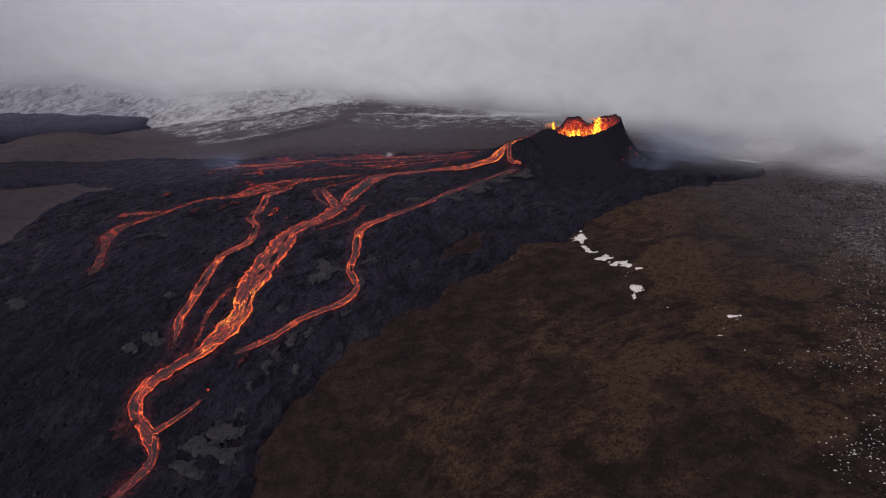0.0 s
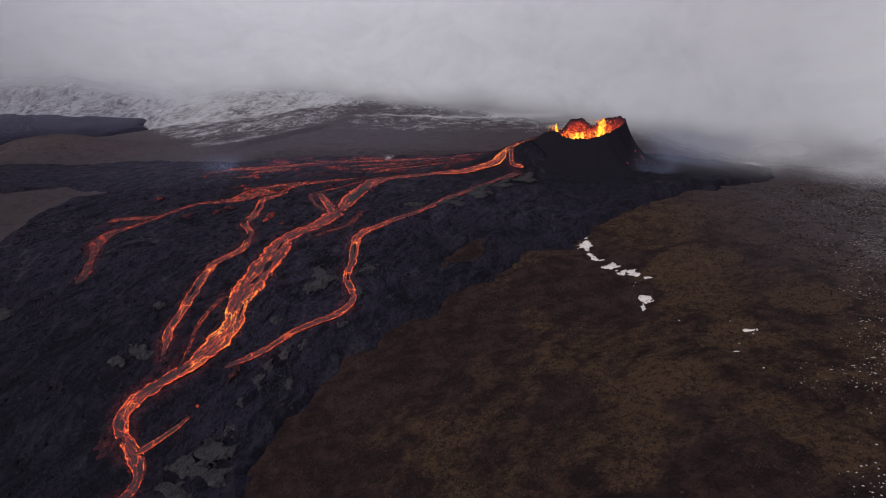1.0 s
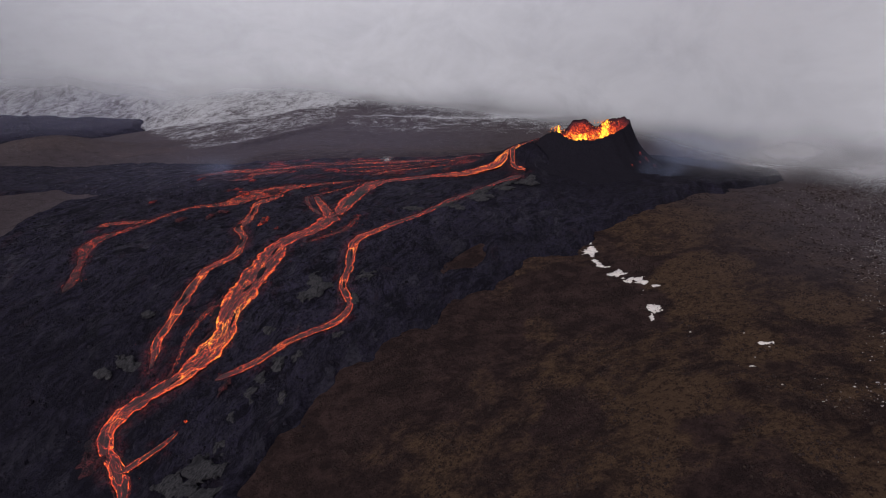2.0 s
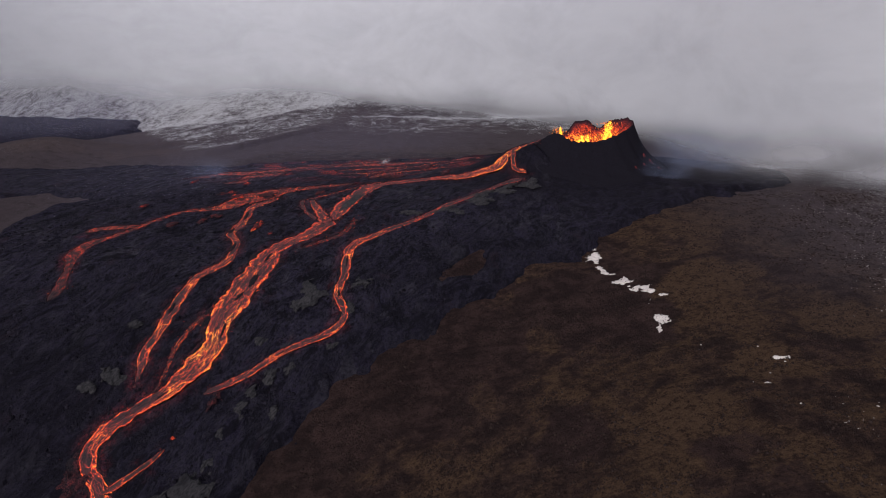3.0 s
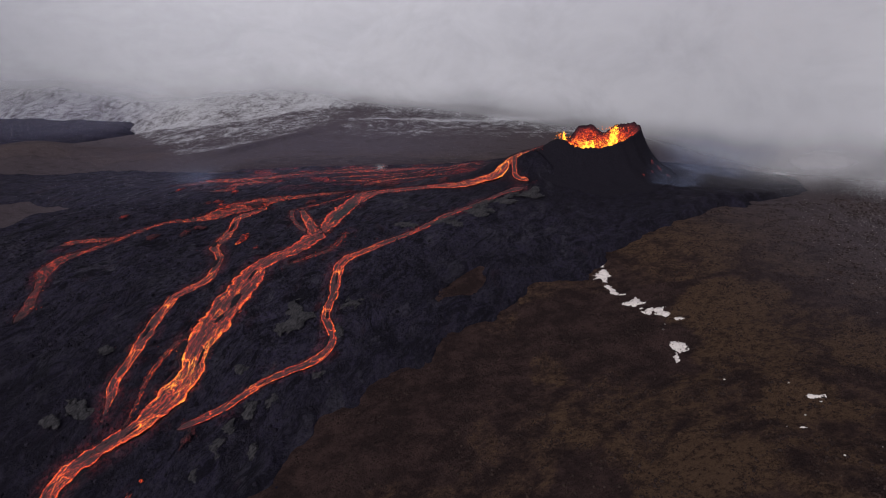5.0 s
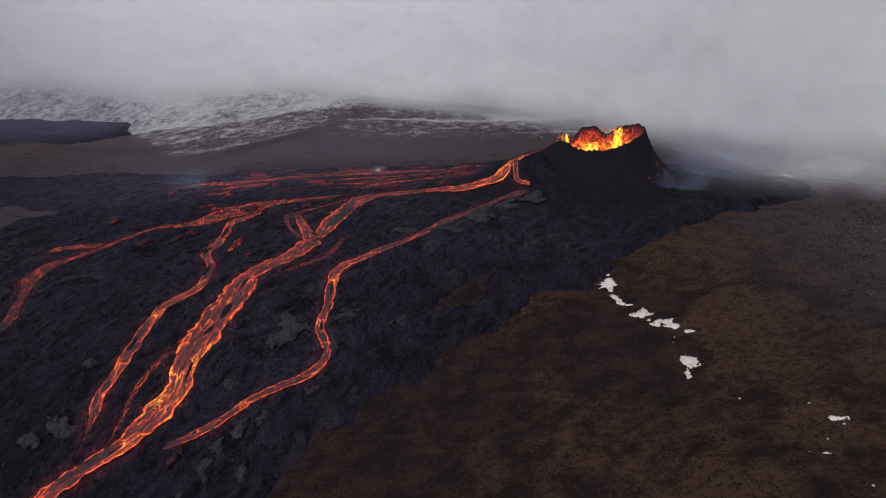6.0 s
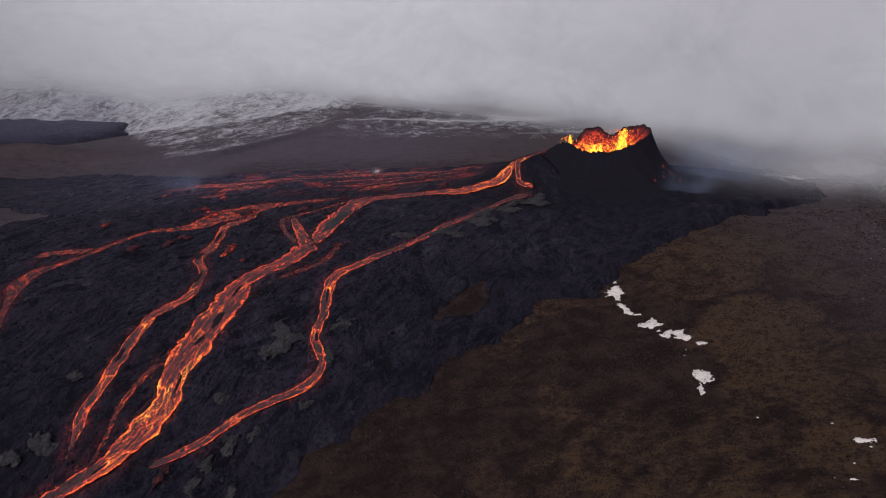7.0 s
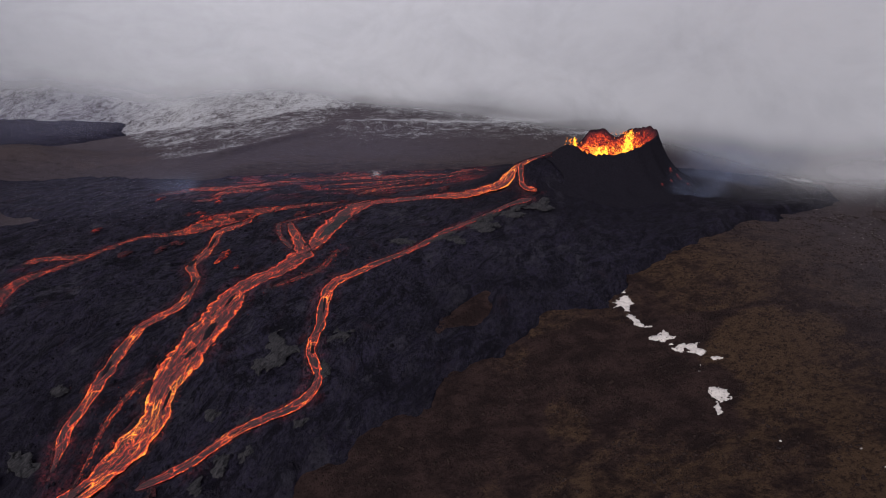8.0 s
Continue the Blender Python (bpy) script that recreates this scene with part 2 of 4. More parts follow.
def mound_material(name, dark, pale):
    """Blocks or tussocks, each with a tone of its own."""
    n = Nodes(name)
    tone = n.add("ShaderNodeNewGeometry").outputs["Random Per Island"]
    grain = n.noise(n.place(), 1.6, 5, 0.75)
    colour = n.mix(n.math("MULTIPLY", n.span(tone, 0.0, 1.0, soft=False), n.span(grain, 0.3, 0.65, 0.5, 1.1)), dark, pale)
    n.bump(grain, 0.2)
    return n.finish(colour, 1.0, 0.05)


def snow_material():
    n = Nodes("old_snow")
    p = n.place()
    grain = n.noise(p, 0.8, 5, 0.7)
    n.bump(grain, 0.25)
    return n.finish(n.mix(n.span(grain, 0.25, 0.6), (0.46, 0.42, 0.40, 1), (0.76, 0.70, 0.66, 1)), 0.7, 0.3)


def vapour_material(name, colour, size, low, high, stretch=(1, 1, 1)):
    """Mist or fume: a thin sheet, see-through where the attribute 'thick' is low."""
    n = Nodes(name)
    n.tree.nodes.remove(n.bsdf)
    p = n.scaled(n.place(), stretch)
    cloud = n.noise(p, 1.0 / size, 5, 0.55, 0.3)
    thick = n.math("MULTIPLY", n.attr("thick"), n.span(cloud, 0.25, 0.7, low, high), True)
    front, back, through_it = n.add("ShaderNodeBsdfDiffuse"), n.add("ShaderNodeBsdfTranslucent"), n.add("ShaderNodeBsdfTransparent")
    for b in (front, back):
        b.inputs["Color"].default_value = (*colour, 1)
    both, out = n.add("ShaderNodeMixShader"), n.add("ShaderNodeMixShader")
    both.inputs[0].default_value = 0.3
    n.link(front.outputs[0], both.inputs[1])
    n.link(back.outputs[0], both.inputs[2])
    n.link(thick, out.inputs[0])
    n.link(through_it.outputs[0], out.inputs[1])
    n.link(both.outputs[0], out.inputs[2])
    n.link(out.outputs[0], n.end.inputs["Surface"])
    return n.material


GROUND, BASALT, SCORIA, SNOW = ground_material(), basalt_material(), hot_rock_material(), snow_material()
LAVA = lava_material("flowing_lava", 1.6, 0.065, -0.10, 0.25)
LAVA_DULL = lava_material("crusted_lava", 1.15, 0.13, -0.22, 0.1, True)
RUBBLE = mound_material("lava_blocks", (0.0085, 0.0076, 0.0115, 1), (0.032, 0.0285, 0.041, 1))
TUSSOCK = mound_material("moss_mounds", (0.026, 0.0175, 0.0170, 1), (0.046, 0.031, 0.027, 1))
EMBER, BREAKOUT, CRUST = ember_material(), ember_material("fresh_breakout", 0.46, 0.72), crust_material()
FIRE, SPARK = fire_material("lava_jet", (1.0, 0.55, 0.045, 1), 2.3), fire_material("lava_spatter", (1.0, 0.30, 0.03, 1), 1.4)
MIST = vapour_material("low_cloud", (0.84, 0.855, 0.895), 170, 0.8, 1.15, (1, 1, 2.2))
FUME = vapour_material("blue_fume", (0.30, 0.37, 0.60), 45, 0.1, 1.2)
BLUE_HAZE = vapour_material("blue_haze", (0.50, 0.50, 0.80), 120, 0.7, 1.2)
LOW_MIST = vapour_material("creeping_mist", (0.80, 0.80, 0.86), 60, 0.0, 1.3, (1, 1, 2.0))
STEAM = vapour_material("white_steam", (0.85, 0.87, 0.92), 14, 0.0, 1.3)


# ---------------------------------------------------------------- the lie of the land
def lattice(ix, iy, seed):
    n = (ix * 374761393 + iy * 668265263 + seed * 974634777) & 0x7FFFFFFF
    n = ((n ^ (n >> 13)) * 1274126177) & 0x7FFFFFFF
    n = ((n ^ (n >> 16)) * 60493 + 19990303) & 0x7FFFFFFF
    return ((n ^ (n >> 11)) & 0xFFFF) / 32767.5 - 1.0


def smooth_noise(x, y, size, seed):
    """Value noise between -1 and 1 with cells of that size in metres."""
    x, y = np.asarray(x, float) / size, np.asarray(y, float) / size
    fx, fy = np.floor(x), np.floor(y)
    ix, iy = fx.astype(np.int64), fy.astype(np.int64)
    u, v = x - fx, y - fy
    u, v = u * u * u * (u * (u * 6 - 15) + 10), v * v * v * (v * (v * 6 - 15) + 10)
    a, b = lattice(ix, iy, seed), lattice(ix + 1, iy, seed)
    c, d = lattice(ix, iy + 1, seed), lattice(ix + 1, iy + 1, seed)
    return (a * (1 - u) + b * u) * (1 - v) + (c * (1 - u) + d * u) * v


def rough(x, y, size, seed, octaves=4, gain=0.5):
    total, weight = 0.0, 1.0
    for k in range(octaves):
        total = total + weight * smooth_noise(x + 17.3 * k, y - 9.1 * k, size / 2 ** k, seed + k)
        weight *= gain
    return total


def ramp(a, b, v):
    s = np.clip((v - a) / (b - a), 0.0, 1.0)
    return s * s * (3 - 2 * s)


SLOPE = [11.2, 49.1, -34.3, -14.1, 10.9, 41.1, -75.2, 20.6, 8.0, 14.1, -22.7, 13.2, -14.2, 45.5, -18.7]
KNOLLS = [(-80, 220, -11.0), (-140, 340, 6.1), (-520, 820, 17.6), (80, 180, 8.1), (-440, 760, -13.7), (-400, 220, 7.2), (60, 300, -7.0), (-20, 400, 5.6), (-520, 400, -13.4), (-140, 440, -4.2), (280, 540, -4.3), (300, 180, -12.7), (-320, 520, -3.6), (160, 380, 3.3), (240, 300, -4.0), (-520, 420, -12.6), (200, 700, 3.0), (-480, 660, 6.3)]
# x, y, height, half width across, half width along
RIDGES = [
    (-1000, 1330, -42, 300, 260), (-560, 800, 16, 120, 60), (-1150, 2050, 140, 450, 240), (-430, 1800, 80, 230, 220),
    (190, 1850, 34, 260, 260), (900, 2300, 90, 500, 400), (-330, 1080, 4, 120, 90),
]


def land(x, y):
    """Height of the bare ground."""
    x, y = np.asarray(x, float), np.asarray(y, float)
    u, v = np.tanh(x / 320), np.tanh((y - 330) / 260)
    z, k = 0.0, 0
    for i in range(5):
        for j in range(5 - i):
            z = z + SLOPE[k] * u ** i * v ** j
            k += 1
    for cx, cy, amp in KNOLLS:
        z = z + amp * np.exp(-((x - cx) ** 2 + (y - cy) ** 2) / 6050)
    for cx, cy, amp, sx, sy in RIDGES:
        z = z + amp * np.exp(-((x - cx) / sx) ** 2 / 2 - ((y - cy) / sy) ** 2 / 2)
    return z


CONE = (119.0, 520.0)
RIM_HEIGHT = [79, 79.5, 78.5, 71, 77, 76, 67, 62, 62, 63, 65, 65.5, 64, 66, 68, 70.5, 74, 77.5]
RIM_RADIUS = [35, 34, 31, 28, 27, 27, 28, 29, 31, 32, 32, 31, 29, 27, 27, 29, 31, 34]


def round_table(values, angle):
    s = np.mod(angle / (2 * math.pi), 1.0) * len(values)
    i = np.floor(s).astype(int)
    f = s - i
    f = f * f * (3 - 2 * f)
    t = np.array(values, float)
    return t[i % len(t)] * (1 - f) + t[(i + 1) % len(t)] * f


def cone_height(x, y):
    """Outer slope and crater of the spatter cone."""
    dx, dy = x - CONE[0], y - CONE[1]
    r, a = np.hypot(dx, dy), np.arctan2(dy, dx)
    rim, radius = round_table(RIM_HEIGHT, a), round_table(RIM_RADIUS, a)
    west = ramp(-0.2, 1.0, -np.cos(a + 0.15))
    s = np.maximum(r - radius, 0)
    fall = (0.62 - 0.3 * west) * np.exp(-s / 10) + (0.38 + 0.3 * west) * np.exp(-s / (45 + 25 * west))
    base = land(x, y)
    outer = base + (rim - base) * fall * ramp(190, 110, r) + 12 * np.exp(-((x - 60) / 24) ** 2 / 2 - ((y - 502) / 16) ** 2 / 2)
    inner = rim - (radius - r) * 1.9
    crest = 2.6 * np.exp(-((r - radius) / 3.2) ** 2)
    return np.where(r < radius, np.maximum(inner, 46), outer) - crest


def signed(x, y, loop):
    """Distance to a closed outline, positive inside."""
    best, inside = np.full(np.shape(x), 1e9), np.zeros(np.shape(x), bool)
    for (ax, ay), (bx, by) in zip(loop, loop[1:] + loop[:1]):
        ex, ey = bx - ax, by - ay
        t = np.clip(((x - ax) * ex + (y - ay) * ey) / (ex * ex + ey * ey), 0, 1)
        best = np.minimum(best, np.hypot(x - ax - t * ex, y - ay - t * ey))
        if ay != by:
            inside ^= ((ay > y) != (by > y)) & (x < ex * (y - ay) / ey + ax)
    return np.where(inside, best, -best)


# ---------------------------------------------------------------- mesh helpers
def mesh_object(name, verts, faces, material, parent=None, floats=(), flow=None, smooth=True):
    me = bpy.data.meshes.new(name)
    me.from_pydata([tuple(v) for v in np.asarray(verts, float).tolist()], [], [tuple(f) for f in faces])
    me.materials.append(material)
    for key, values in floats:
        me.attributes.new(key, "FLOAT", "POINT").data.foreach_set("value", np.asarray(values, np.float32))
    if flow is not None:
        layer = me.uv_layers.new(name="flow")
        index = np.empty(len(me.loops), np.int32)
        me.loops.foreach_get("vertex_index", index)
        layer.data.foreach_set("uv", np.asarray(flow, np.float32)[index].ravel())
    if smooth:
        me.polygons.foreach_set("use_smooth", np.ones(len(me.polygons), bool))
    me.update()
    ob = new(name, me)
    ob.parent = parent
    return ob


def grid_faces(rows, cols, keep=None, closed=False):
    i = np.arange((rows - 1) * cols).reshape(rows - 1, cols)
    if not closed:
        i = i[:, :-1]
    j = i + 1 if not closed else np.where((i + 1) % cols == 0, i + 1 - cols, i + 1)
    quads = np.stack([i, j, j + cols, i + cols], -1).reshape(-1, 4)
    if keep is not None:
        quads = quads[keep.ravel()[quads].any(1)]
    return quads.tolist()


def steps(parts):
    """Coordinates from (end, step) stretches."""
    values = [parts[0]]
    for end, step in parts[1:]:
        n = max(1, round(abs(end - values[-1]) / step))
        values += np.linspace(values[-1], end, n + 1)[1:].tolist()
    return np.array(values)


# ---------------------------------------------------------------- courses of the lava: x, y, width
COURSES = {}
COURSES["MAIN"] = [(-73.8, 416.6, 16.3), (-82.6, 396.8, 14.6), (-94.3, 386.5, 14.2), (-101.6, 376.0, 12.9), (-103.6, 361.0, 16.7), (-106.7, 344.6, 18.1), (-110.6, 328.6, 18.2), (-113.7, 316.8, 16.7), (-113.5, 306.4, 11.5), (-113.0, 298.0, 13.8), (-116.5, 289.4, 15.4), (-121.4, 280.6, 11.9), (-128.0, 273.2, 9.1), (-134.9, 267.8, 7.8), (-142.4, 260.7, 9.2), (-147.8, 253.8, 9.8), (-149.4, 247.1, 8.1), (-145.4, 239.6, 6.5), (-140.2, 234.2, 6.9), (-135.3, 228.8, 7.3), (-130.7, 221.4, 4.8), (-130.1, 215.1, 5.3), (-132.9, 209.1, 5.1), (-137.1, 200.7, 4.4), (-141.6, 192.7, 4.3)]
COURSES["SECOND"] = [(-128.4, 487.4, 11.9), (-135.7, 473.3, 10.8), (-142.1, 462.6, 7.5), (-139.2, 442.7, 5.8), (-138.4, 423.7, 7.4), (-139.1, 410.7, 5.7), (-130.0, 392.3, 4.9), (-126.8, 373.7, 5.4), (-128.0, 363.9, 7.5), (-133.2, 355.8, 7.1), (-138.3, 349.4, 6.2), (-140.4, 339.7, 6.5), (-141.6, 328.0, 6.8), (-142.4, 317.5, 7.3), (-143.7, 305.4, 5.7), (-145.4, 297.7, 5.4), (-144.6, 290.4, 5.7), (-143.5, 283.2, 2.5), (-142.6, 274.9, 1.1)]
COURSES["WEST"] = [(-71.9, 513.2, 6.9), (-91.5, 510.4, 8.3), (-110.6, 506.4, 9.7), (-129.1, 500.7, 17.9), (-141.3, 491.2, 25.9), (-153.4, 483, 25.4), (-163.5, 469.6, 15.7), (-175.1, 463, 7.9), (-188.2, 461, 6.1), (-197.7, 450.6, 5.3), (-205.9, 438.1, 5.6), (-210.5, 428.7, 5.1), (-217.7, 418.3, 6.5), (-225.2, 410.5, 7.3), (-231.2, 403.7, 12), (-233, 391.3, 10.4), (-228, 376.7, 5.6), (-222.4, 361.4, 5), (-219, 347.8, 6.8), (-219.5, 339.4, 4.4)]
COURSES["WEST_ARM"] = [(-209.0, 431.2, 6.4), (-226.3, 430.4, 7.8), (-236.6, 429.4, 8.1), (-245.0, 425.6, 14.0)]
COURSES["EAST"] = [(58.8, 462.2, 9.0), (44.9, 456.7, 4.6), (33.1, 446.6, 4.0), (15.2, 432.0, 4.4), (2.5, 423.0, 4.8), (-5.7, 411.7, 5.1), (-17.5, 401.0, 4.7), (-30.7, 391.3, 5.4), (-43.4, 381.6, 6.5), (-52.1, 374.1, 6.9), (-54.8, 362.8, 6.1), (-54.2, 349.6, 5.4), (-54.0, 340.1, 4.8), (-55.7, 329.4, 5.1), (-53.1, 321.9, 4.6), (-49.8, 314.4, 4.3), (-51.7, 306.0, 5.3), (-57.9, 300.4, 5.3), (-66.8, 296.9, 4.6), (-75.5, 293.2, 4.7), (-82.3, 288.4, 4.3), (-88.9, 283.3, 4.1), (-95.5, 279.3, 4.1), (-102.1, 276.1, 3.6), (-109.3, 273.0, 1.9)]
COURSES["TRUNK"] = [(78, 505, 1.6), (70, 503, 3.1), (58.5, 499, 5.9), (49.3, 493.5, 7.7), (41.1, 483.9, 12.2), (29.9, 482.5, 12.8), (13.1, 484.1, 13.6), (-6.7, 496.3, 10.9), (-23.9, 502.3, 12.6), (-41.4, 506.8, 14.4), (-54.7, 501.7, 19.0), (-62.8, 479.4, 15.5), (-68.6, 453.4, 16.7), (-71.6, 429.2, 11.3), (-75.6, 414.6, 10.3)]
COURSES["SPILL"] = [(56, 498, 3.6), (54.8, 486.0, 3.2), (55.5, 476.0, 4.0), (62.9, 470.0, 8.0)]
COURSES["THIN"] = [(-123.1, 317.2, 3.1), (-127.1, 308.9, 2.5), (-129.7, 301.8, 2.5), (-131.1, 293.5, 2.1), (-131.1, 282.6, 1.6), (-132.3, 273.8, 1.1)]
COURSES["FAR"] = [(32.2, 598.4, 11.2), (9.0, 583.8, 10.9), (-19.6, 598.6, 13.1), (-48.4, 598.3, 15.0), (-76.5, 591.8, 13.0), (-104.2, 587.0, 9.3), (-132.0, 584.3, 11.2), (-151.7, 572.6, 16.7), (-172.8, 568.5, 16.7), (-195.9, 571.5, 15.1), (-210.3, 565.1, 13.2), (-227.5, 563.6, 5.7)]
COURSES["FAR_LOW"] = [(8.3, 536.7, 6.7), (-12.6, 545.6, 8.5), (-34.1, 550.3, 8.6), (-49.6, 545.3, 10.3), (-63.1, 533.0, 6.7)]
COURSES["FAR_MID"] = [(26.4, 572.6, 5.4), (0.5, 565.2, 7.1), (-35.6, 576.5, 7.2), (-68.6, 572.8, 7.2), (-97.3, 565.5, 5.4)]
COURSES["FAR_EDGE"] = [(-47.4, 624.3, 5.9), (-73.2, 613.1, 7.7), (-93.6, 599.6, 5.7), (-112.3, 594.2, 3.8)]
COURSES["STUB"] = [(-117.6, 248.1, 1.3), (-121.5, 242.7, 2.3), (-126.6, 237.4, 3.0), (-131.2, 232.9, 3.7), (-135.2, 229.9, 3.0)]
COURSES["HEAD"] = [(-98.4, 474.2, 3.0), (-96.0, 466.2, 4.2), (-92.0, 455.8, 5.8), (-86.1, 438.8, 6.8), (-80.1, 424.0, 8.0), (-75.4, 411.2, 8.6)]
COURSES["HEAD_ARM"] = [(-104.5, 476.0, 3.2), (-105.1, 471.0, 3.2), (-102.6, 460.6, 3.0), (-97.2, 445.5, 2.8), (-89.8, 431.3, 3.0), (-82.0, 419.3, 3.2)]
COURSES["BRIDGE"] = [(-57.6, 514.8, 2.8), (-70.6, 498.0, 3.4), (-81.2, 488.5, 3.6), (-92.1, 480.4, 4.2), (-104.8, 473.1, 3.6)]
COURSES["LOOP"] = [(-55.9, 412.5, 3.8), (-58.8, 399.7, 3.9), (-63.5, 388.5, 4.2), (-74.1, 381.8, 4.7), (-84.4, 375.3, 4.3)]
COURSES["FAR_TOP"] = [(36.5, 573.0, 4.5), (28.8, 601.9, 6.3), (-2.5, 618.5, 8.1), (-39.2, 623.8, 8.2), (-69.7, 608.2, 9.7), (-101.9, 593.2, 9.5), (-136.5, 592.9, 8.0)]
COURSES["FAR_NEXT"] = [(27.1, 569.4, 4.4), (-5.6, 584.3, 6.1), (-25.2, 571.0, 5.9), (-47.1, 559.2, 5.8), (-68.7, 553.0, 5.8), (-87.8, 552.7, 4.4)]
COURSES["FAR_BLOBS"] = [(-140.1, 564.7, 6.1), (-152.0, 559.1, 13.7), (-167.0, 556.4, 15.3), (-173.0, 545.7, 7.8), (-172.4, 534.3, 8.9), (-186.7, 532.6, 6.0)]
LAVA_EDGE = [(-150, 60), (-120, 150), (-78, 192), (-77, 222), (-71, 243), (-62, 260), (-43, 278), (-25, 287), (-7, 298), (9, 314), (29, 326), (53, 335), (78, 341), (91, 363), (112, 374), (135, 388), (149, 400), (156, 416), (172, 426), (185, 431), (197, 429), (218, 453), (240, 465), (264, 480), (282, 505), (296, 540), (290, 562), (262, 588), (215, 604), (120, 600), (36, 610), (-21, 625), (-63, 625), (-110, 620), (-168, 613), (-215, 612), (-269, 642), (-400, 720), (-468, 708), (-528, 697), (-700, 600), (-740, 60)]
KIPUKA = [(-443, 534), (-387, 546), (-352, 550), (-294, 519), (-309, 495), (-317, 461), (-310, 423), (-303, 393), (-322, 375)]
ISLE = [(0, 333), (2, 344), (14, 353), (22, 359), (23, 344), (11, 336)]


def course(points, step=0.9):
    """A smooth line through the points of a course: place, width and length run."""
    p = np.array(points, float)
    ends = np.vstack([2 * p[0] - p[1], p, 2 * p[-1] - p[-2]])
    out = []
    for k in range(1, len(ends) - 2):
        a, b, c, d = ends[k - 1:k + 3]
        n = max(2, int(np.hypot(*(c - b)[:2]) / step))
        t = np.linspace(0, 1, n, endpoint=False)[:, None]
        out.append(0.5 * (2 * b + (c - a) * t + (2 * a - 5 * b + 4 * c - d) * t ** 2 + (3 * b - a - 3 * c + d) * t ** 3))
    out = np.vstack(out + [p[-1:]])
    run = np.concatenate([[0], np.cumsum(np.hypot(*np.diff(out[:, :2], axis=0).T))])
    return out, run


LINES = {key: course(value) for key, value in COURSES.items()}


def channel(x, y):
    """Distance outside the nearest stream's bank (negative inside)."""
    best = np.full(np.shape(x), 99.0)
    for line, run in LINES.values():
        p = line[::4]
        near = (x > p[:, 0].min() - 14) & (x < p[:, 0].max() + 14) & (y > p[:, 1].min() - 14) & (y < p[:, 1].max() + 14)
        if not near.any():
            continue
        xs, ys = x[near], y[near]
        d = np.full(xs.shape, 99.0)
        for px, py, w in p:
            d = np.minimum(d, np.hypot(xs - px, ys - py) - w / 2)
        best[near] = np.minimum(best[near], d)
    return best


def lava_cover(x, y):
    """How far inside the lava's margin a place lies."""
    wobble = 5 * rough(x, y, 26, 40, 4, 0.6)
    d = signed(x, y, LAVA_EDGE) + wobble
    return np.minimum(np.minimum(d, -signed(x, y, KIPUKA) + wobble), -signed(x, y, ISLE) + 0.5 * wobble)


def bed(x, y):
    """Lava surface without its rubble."""
    return np.maximum(land(x, y), cone_height(x, y)) + 1.0


# ---------------------------------------------------------------- ground
# x, y, half width across, half width along
BARE = [(84, 297, 25, 33), (167, 307, 12, 15), (50, 215, 16, 13), (92, 192, 17, 8), (91, 163, 27, 21), (119, 145, 17, 11), (-375, 480, 90, 80), (-35, 168, 45, 34), (15, 138, 55, 26)]
LUSH = [(29, 317, 23, 13), (47, 279, 10, 12), (78, 208, 20, 13), (123, 231, 15, 13), (127, 306, 22, 21), (158, 254, 17, 15)]


def spots(places, x, y):
    """Patches with soft uneven edges."""
    total = 0 * x
    for cx, cy, wx, wy in places:
        d = np.hypot((x - cx) / wx, (y - cy) / wy) + 0.35 * rough(x, y, 0.8 * (wx + wy) / 2, 33, 4, 0.6)
        total = np.maximum(total, ramp(1.15, 0.6, d))
    return total


GULLY = [(-420, 690), (-330, 702), (-286, 719), (-254, 732), (-234, 774), (-214, 832), (-184, 909), (-140, 950), (-60, 990), (60, 1010)]
FOLDS = [(88, 241, 142, 235), (108, 188, 165, 182), (84, 212, 108, 205)]


def folds(x, y):
    """Low terrace edges in the moss, each facing the south."""
    z = 0 * x
    for x1, y1, x2, y2 in FOLDS:
        along = (x - x1) / (x2 - x1)
        edge = y - (y1 + (y2 - y1) * along) + 1.6 * rough(x, y, 9, 58, 3, 0.6)
        z = z + 1.3 * ramp(-1.6, 0.8, edge) * ramp(24, 6, edge) * ramp(-0.2, 0.1, along) * ramp(1.2, 0.9, along)
    return z


def past_gully(x, y):
    """How far beyond the gully at the hills' foot a place lies."""
    line = np.array(GULLY, float)
    return y - np.interp(x, line[:, 0], line[:, 1]) + 9 * rough(x, y, 40, 81, 4, 0.6)


gx = steps([-4600, (-1600, 120), (-900, 14), (-700, 9), (-340, 6), (-120, 3), (330, 2.2), (700, 9), (1600, 30), (4600, 120)])
gy = steps([-4600, (-300, 160), (60, 12), (640, 2.2), (1000, 5), (1400, 7), (2200, 14), (4900, 110)])
X, Y = np.meshgrid(gx, gy)
Z = land(X, Y)
near = ramp(900, 500, np.hypot(X, Y - 300))
Z += near * (1.1 * rough(X, Y, 30, 3, 5) + 0.35 * rough(X, Y, 5, 8, 3)) + (1 - near) * ramp(4000, 1500, np.hypot(X, Y)) * (5 + 9 * ramp(1250, 1700, Y)) * rough(X, 0.6 * Y, 130, 5, 7, 0.58)
Z += folds(X, Y)
beyond = past_gully(X, Y)
hill_foot = ramp(-340, -290, X) * ramp(0, -90, X)
Z += hill_foot * (4 * ramp(-4, 7, beyond) * ramp(110, 20, beyond) - 2.5 * np.exp(-((beyond + 8) / 7) ** 2))
margin = lava_cover(X, Y)
under = ramp(0, 12, margin) * ((np.abs(X) < 700) & (Y < 800))
Z -= 2.5 * under
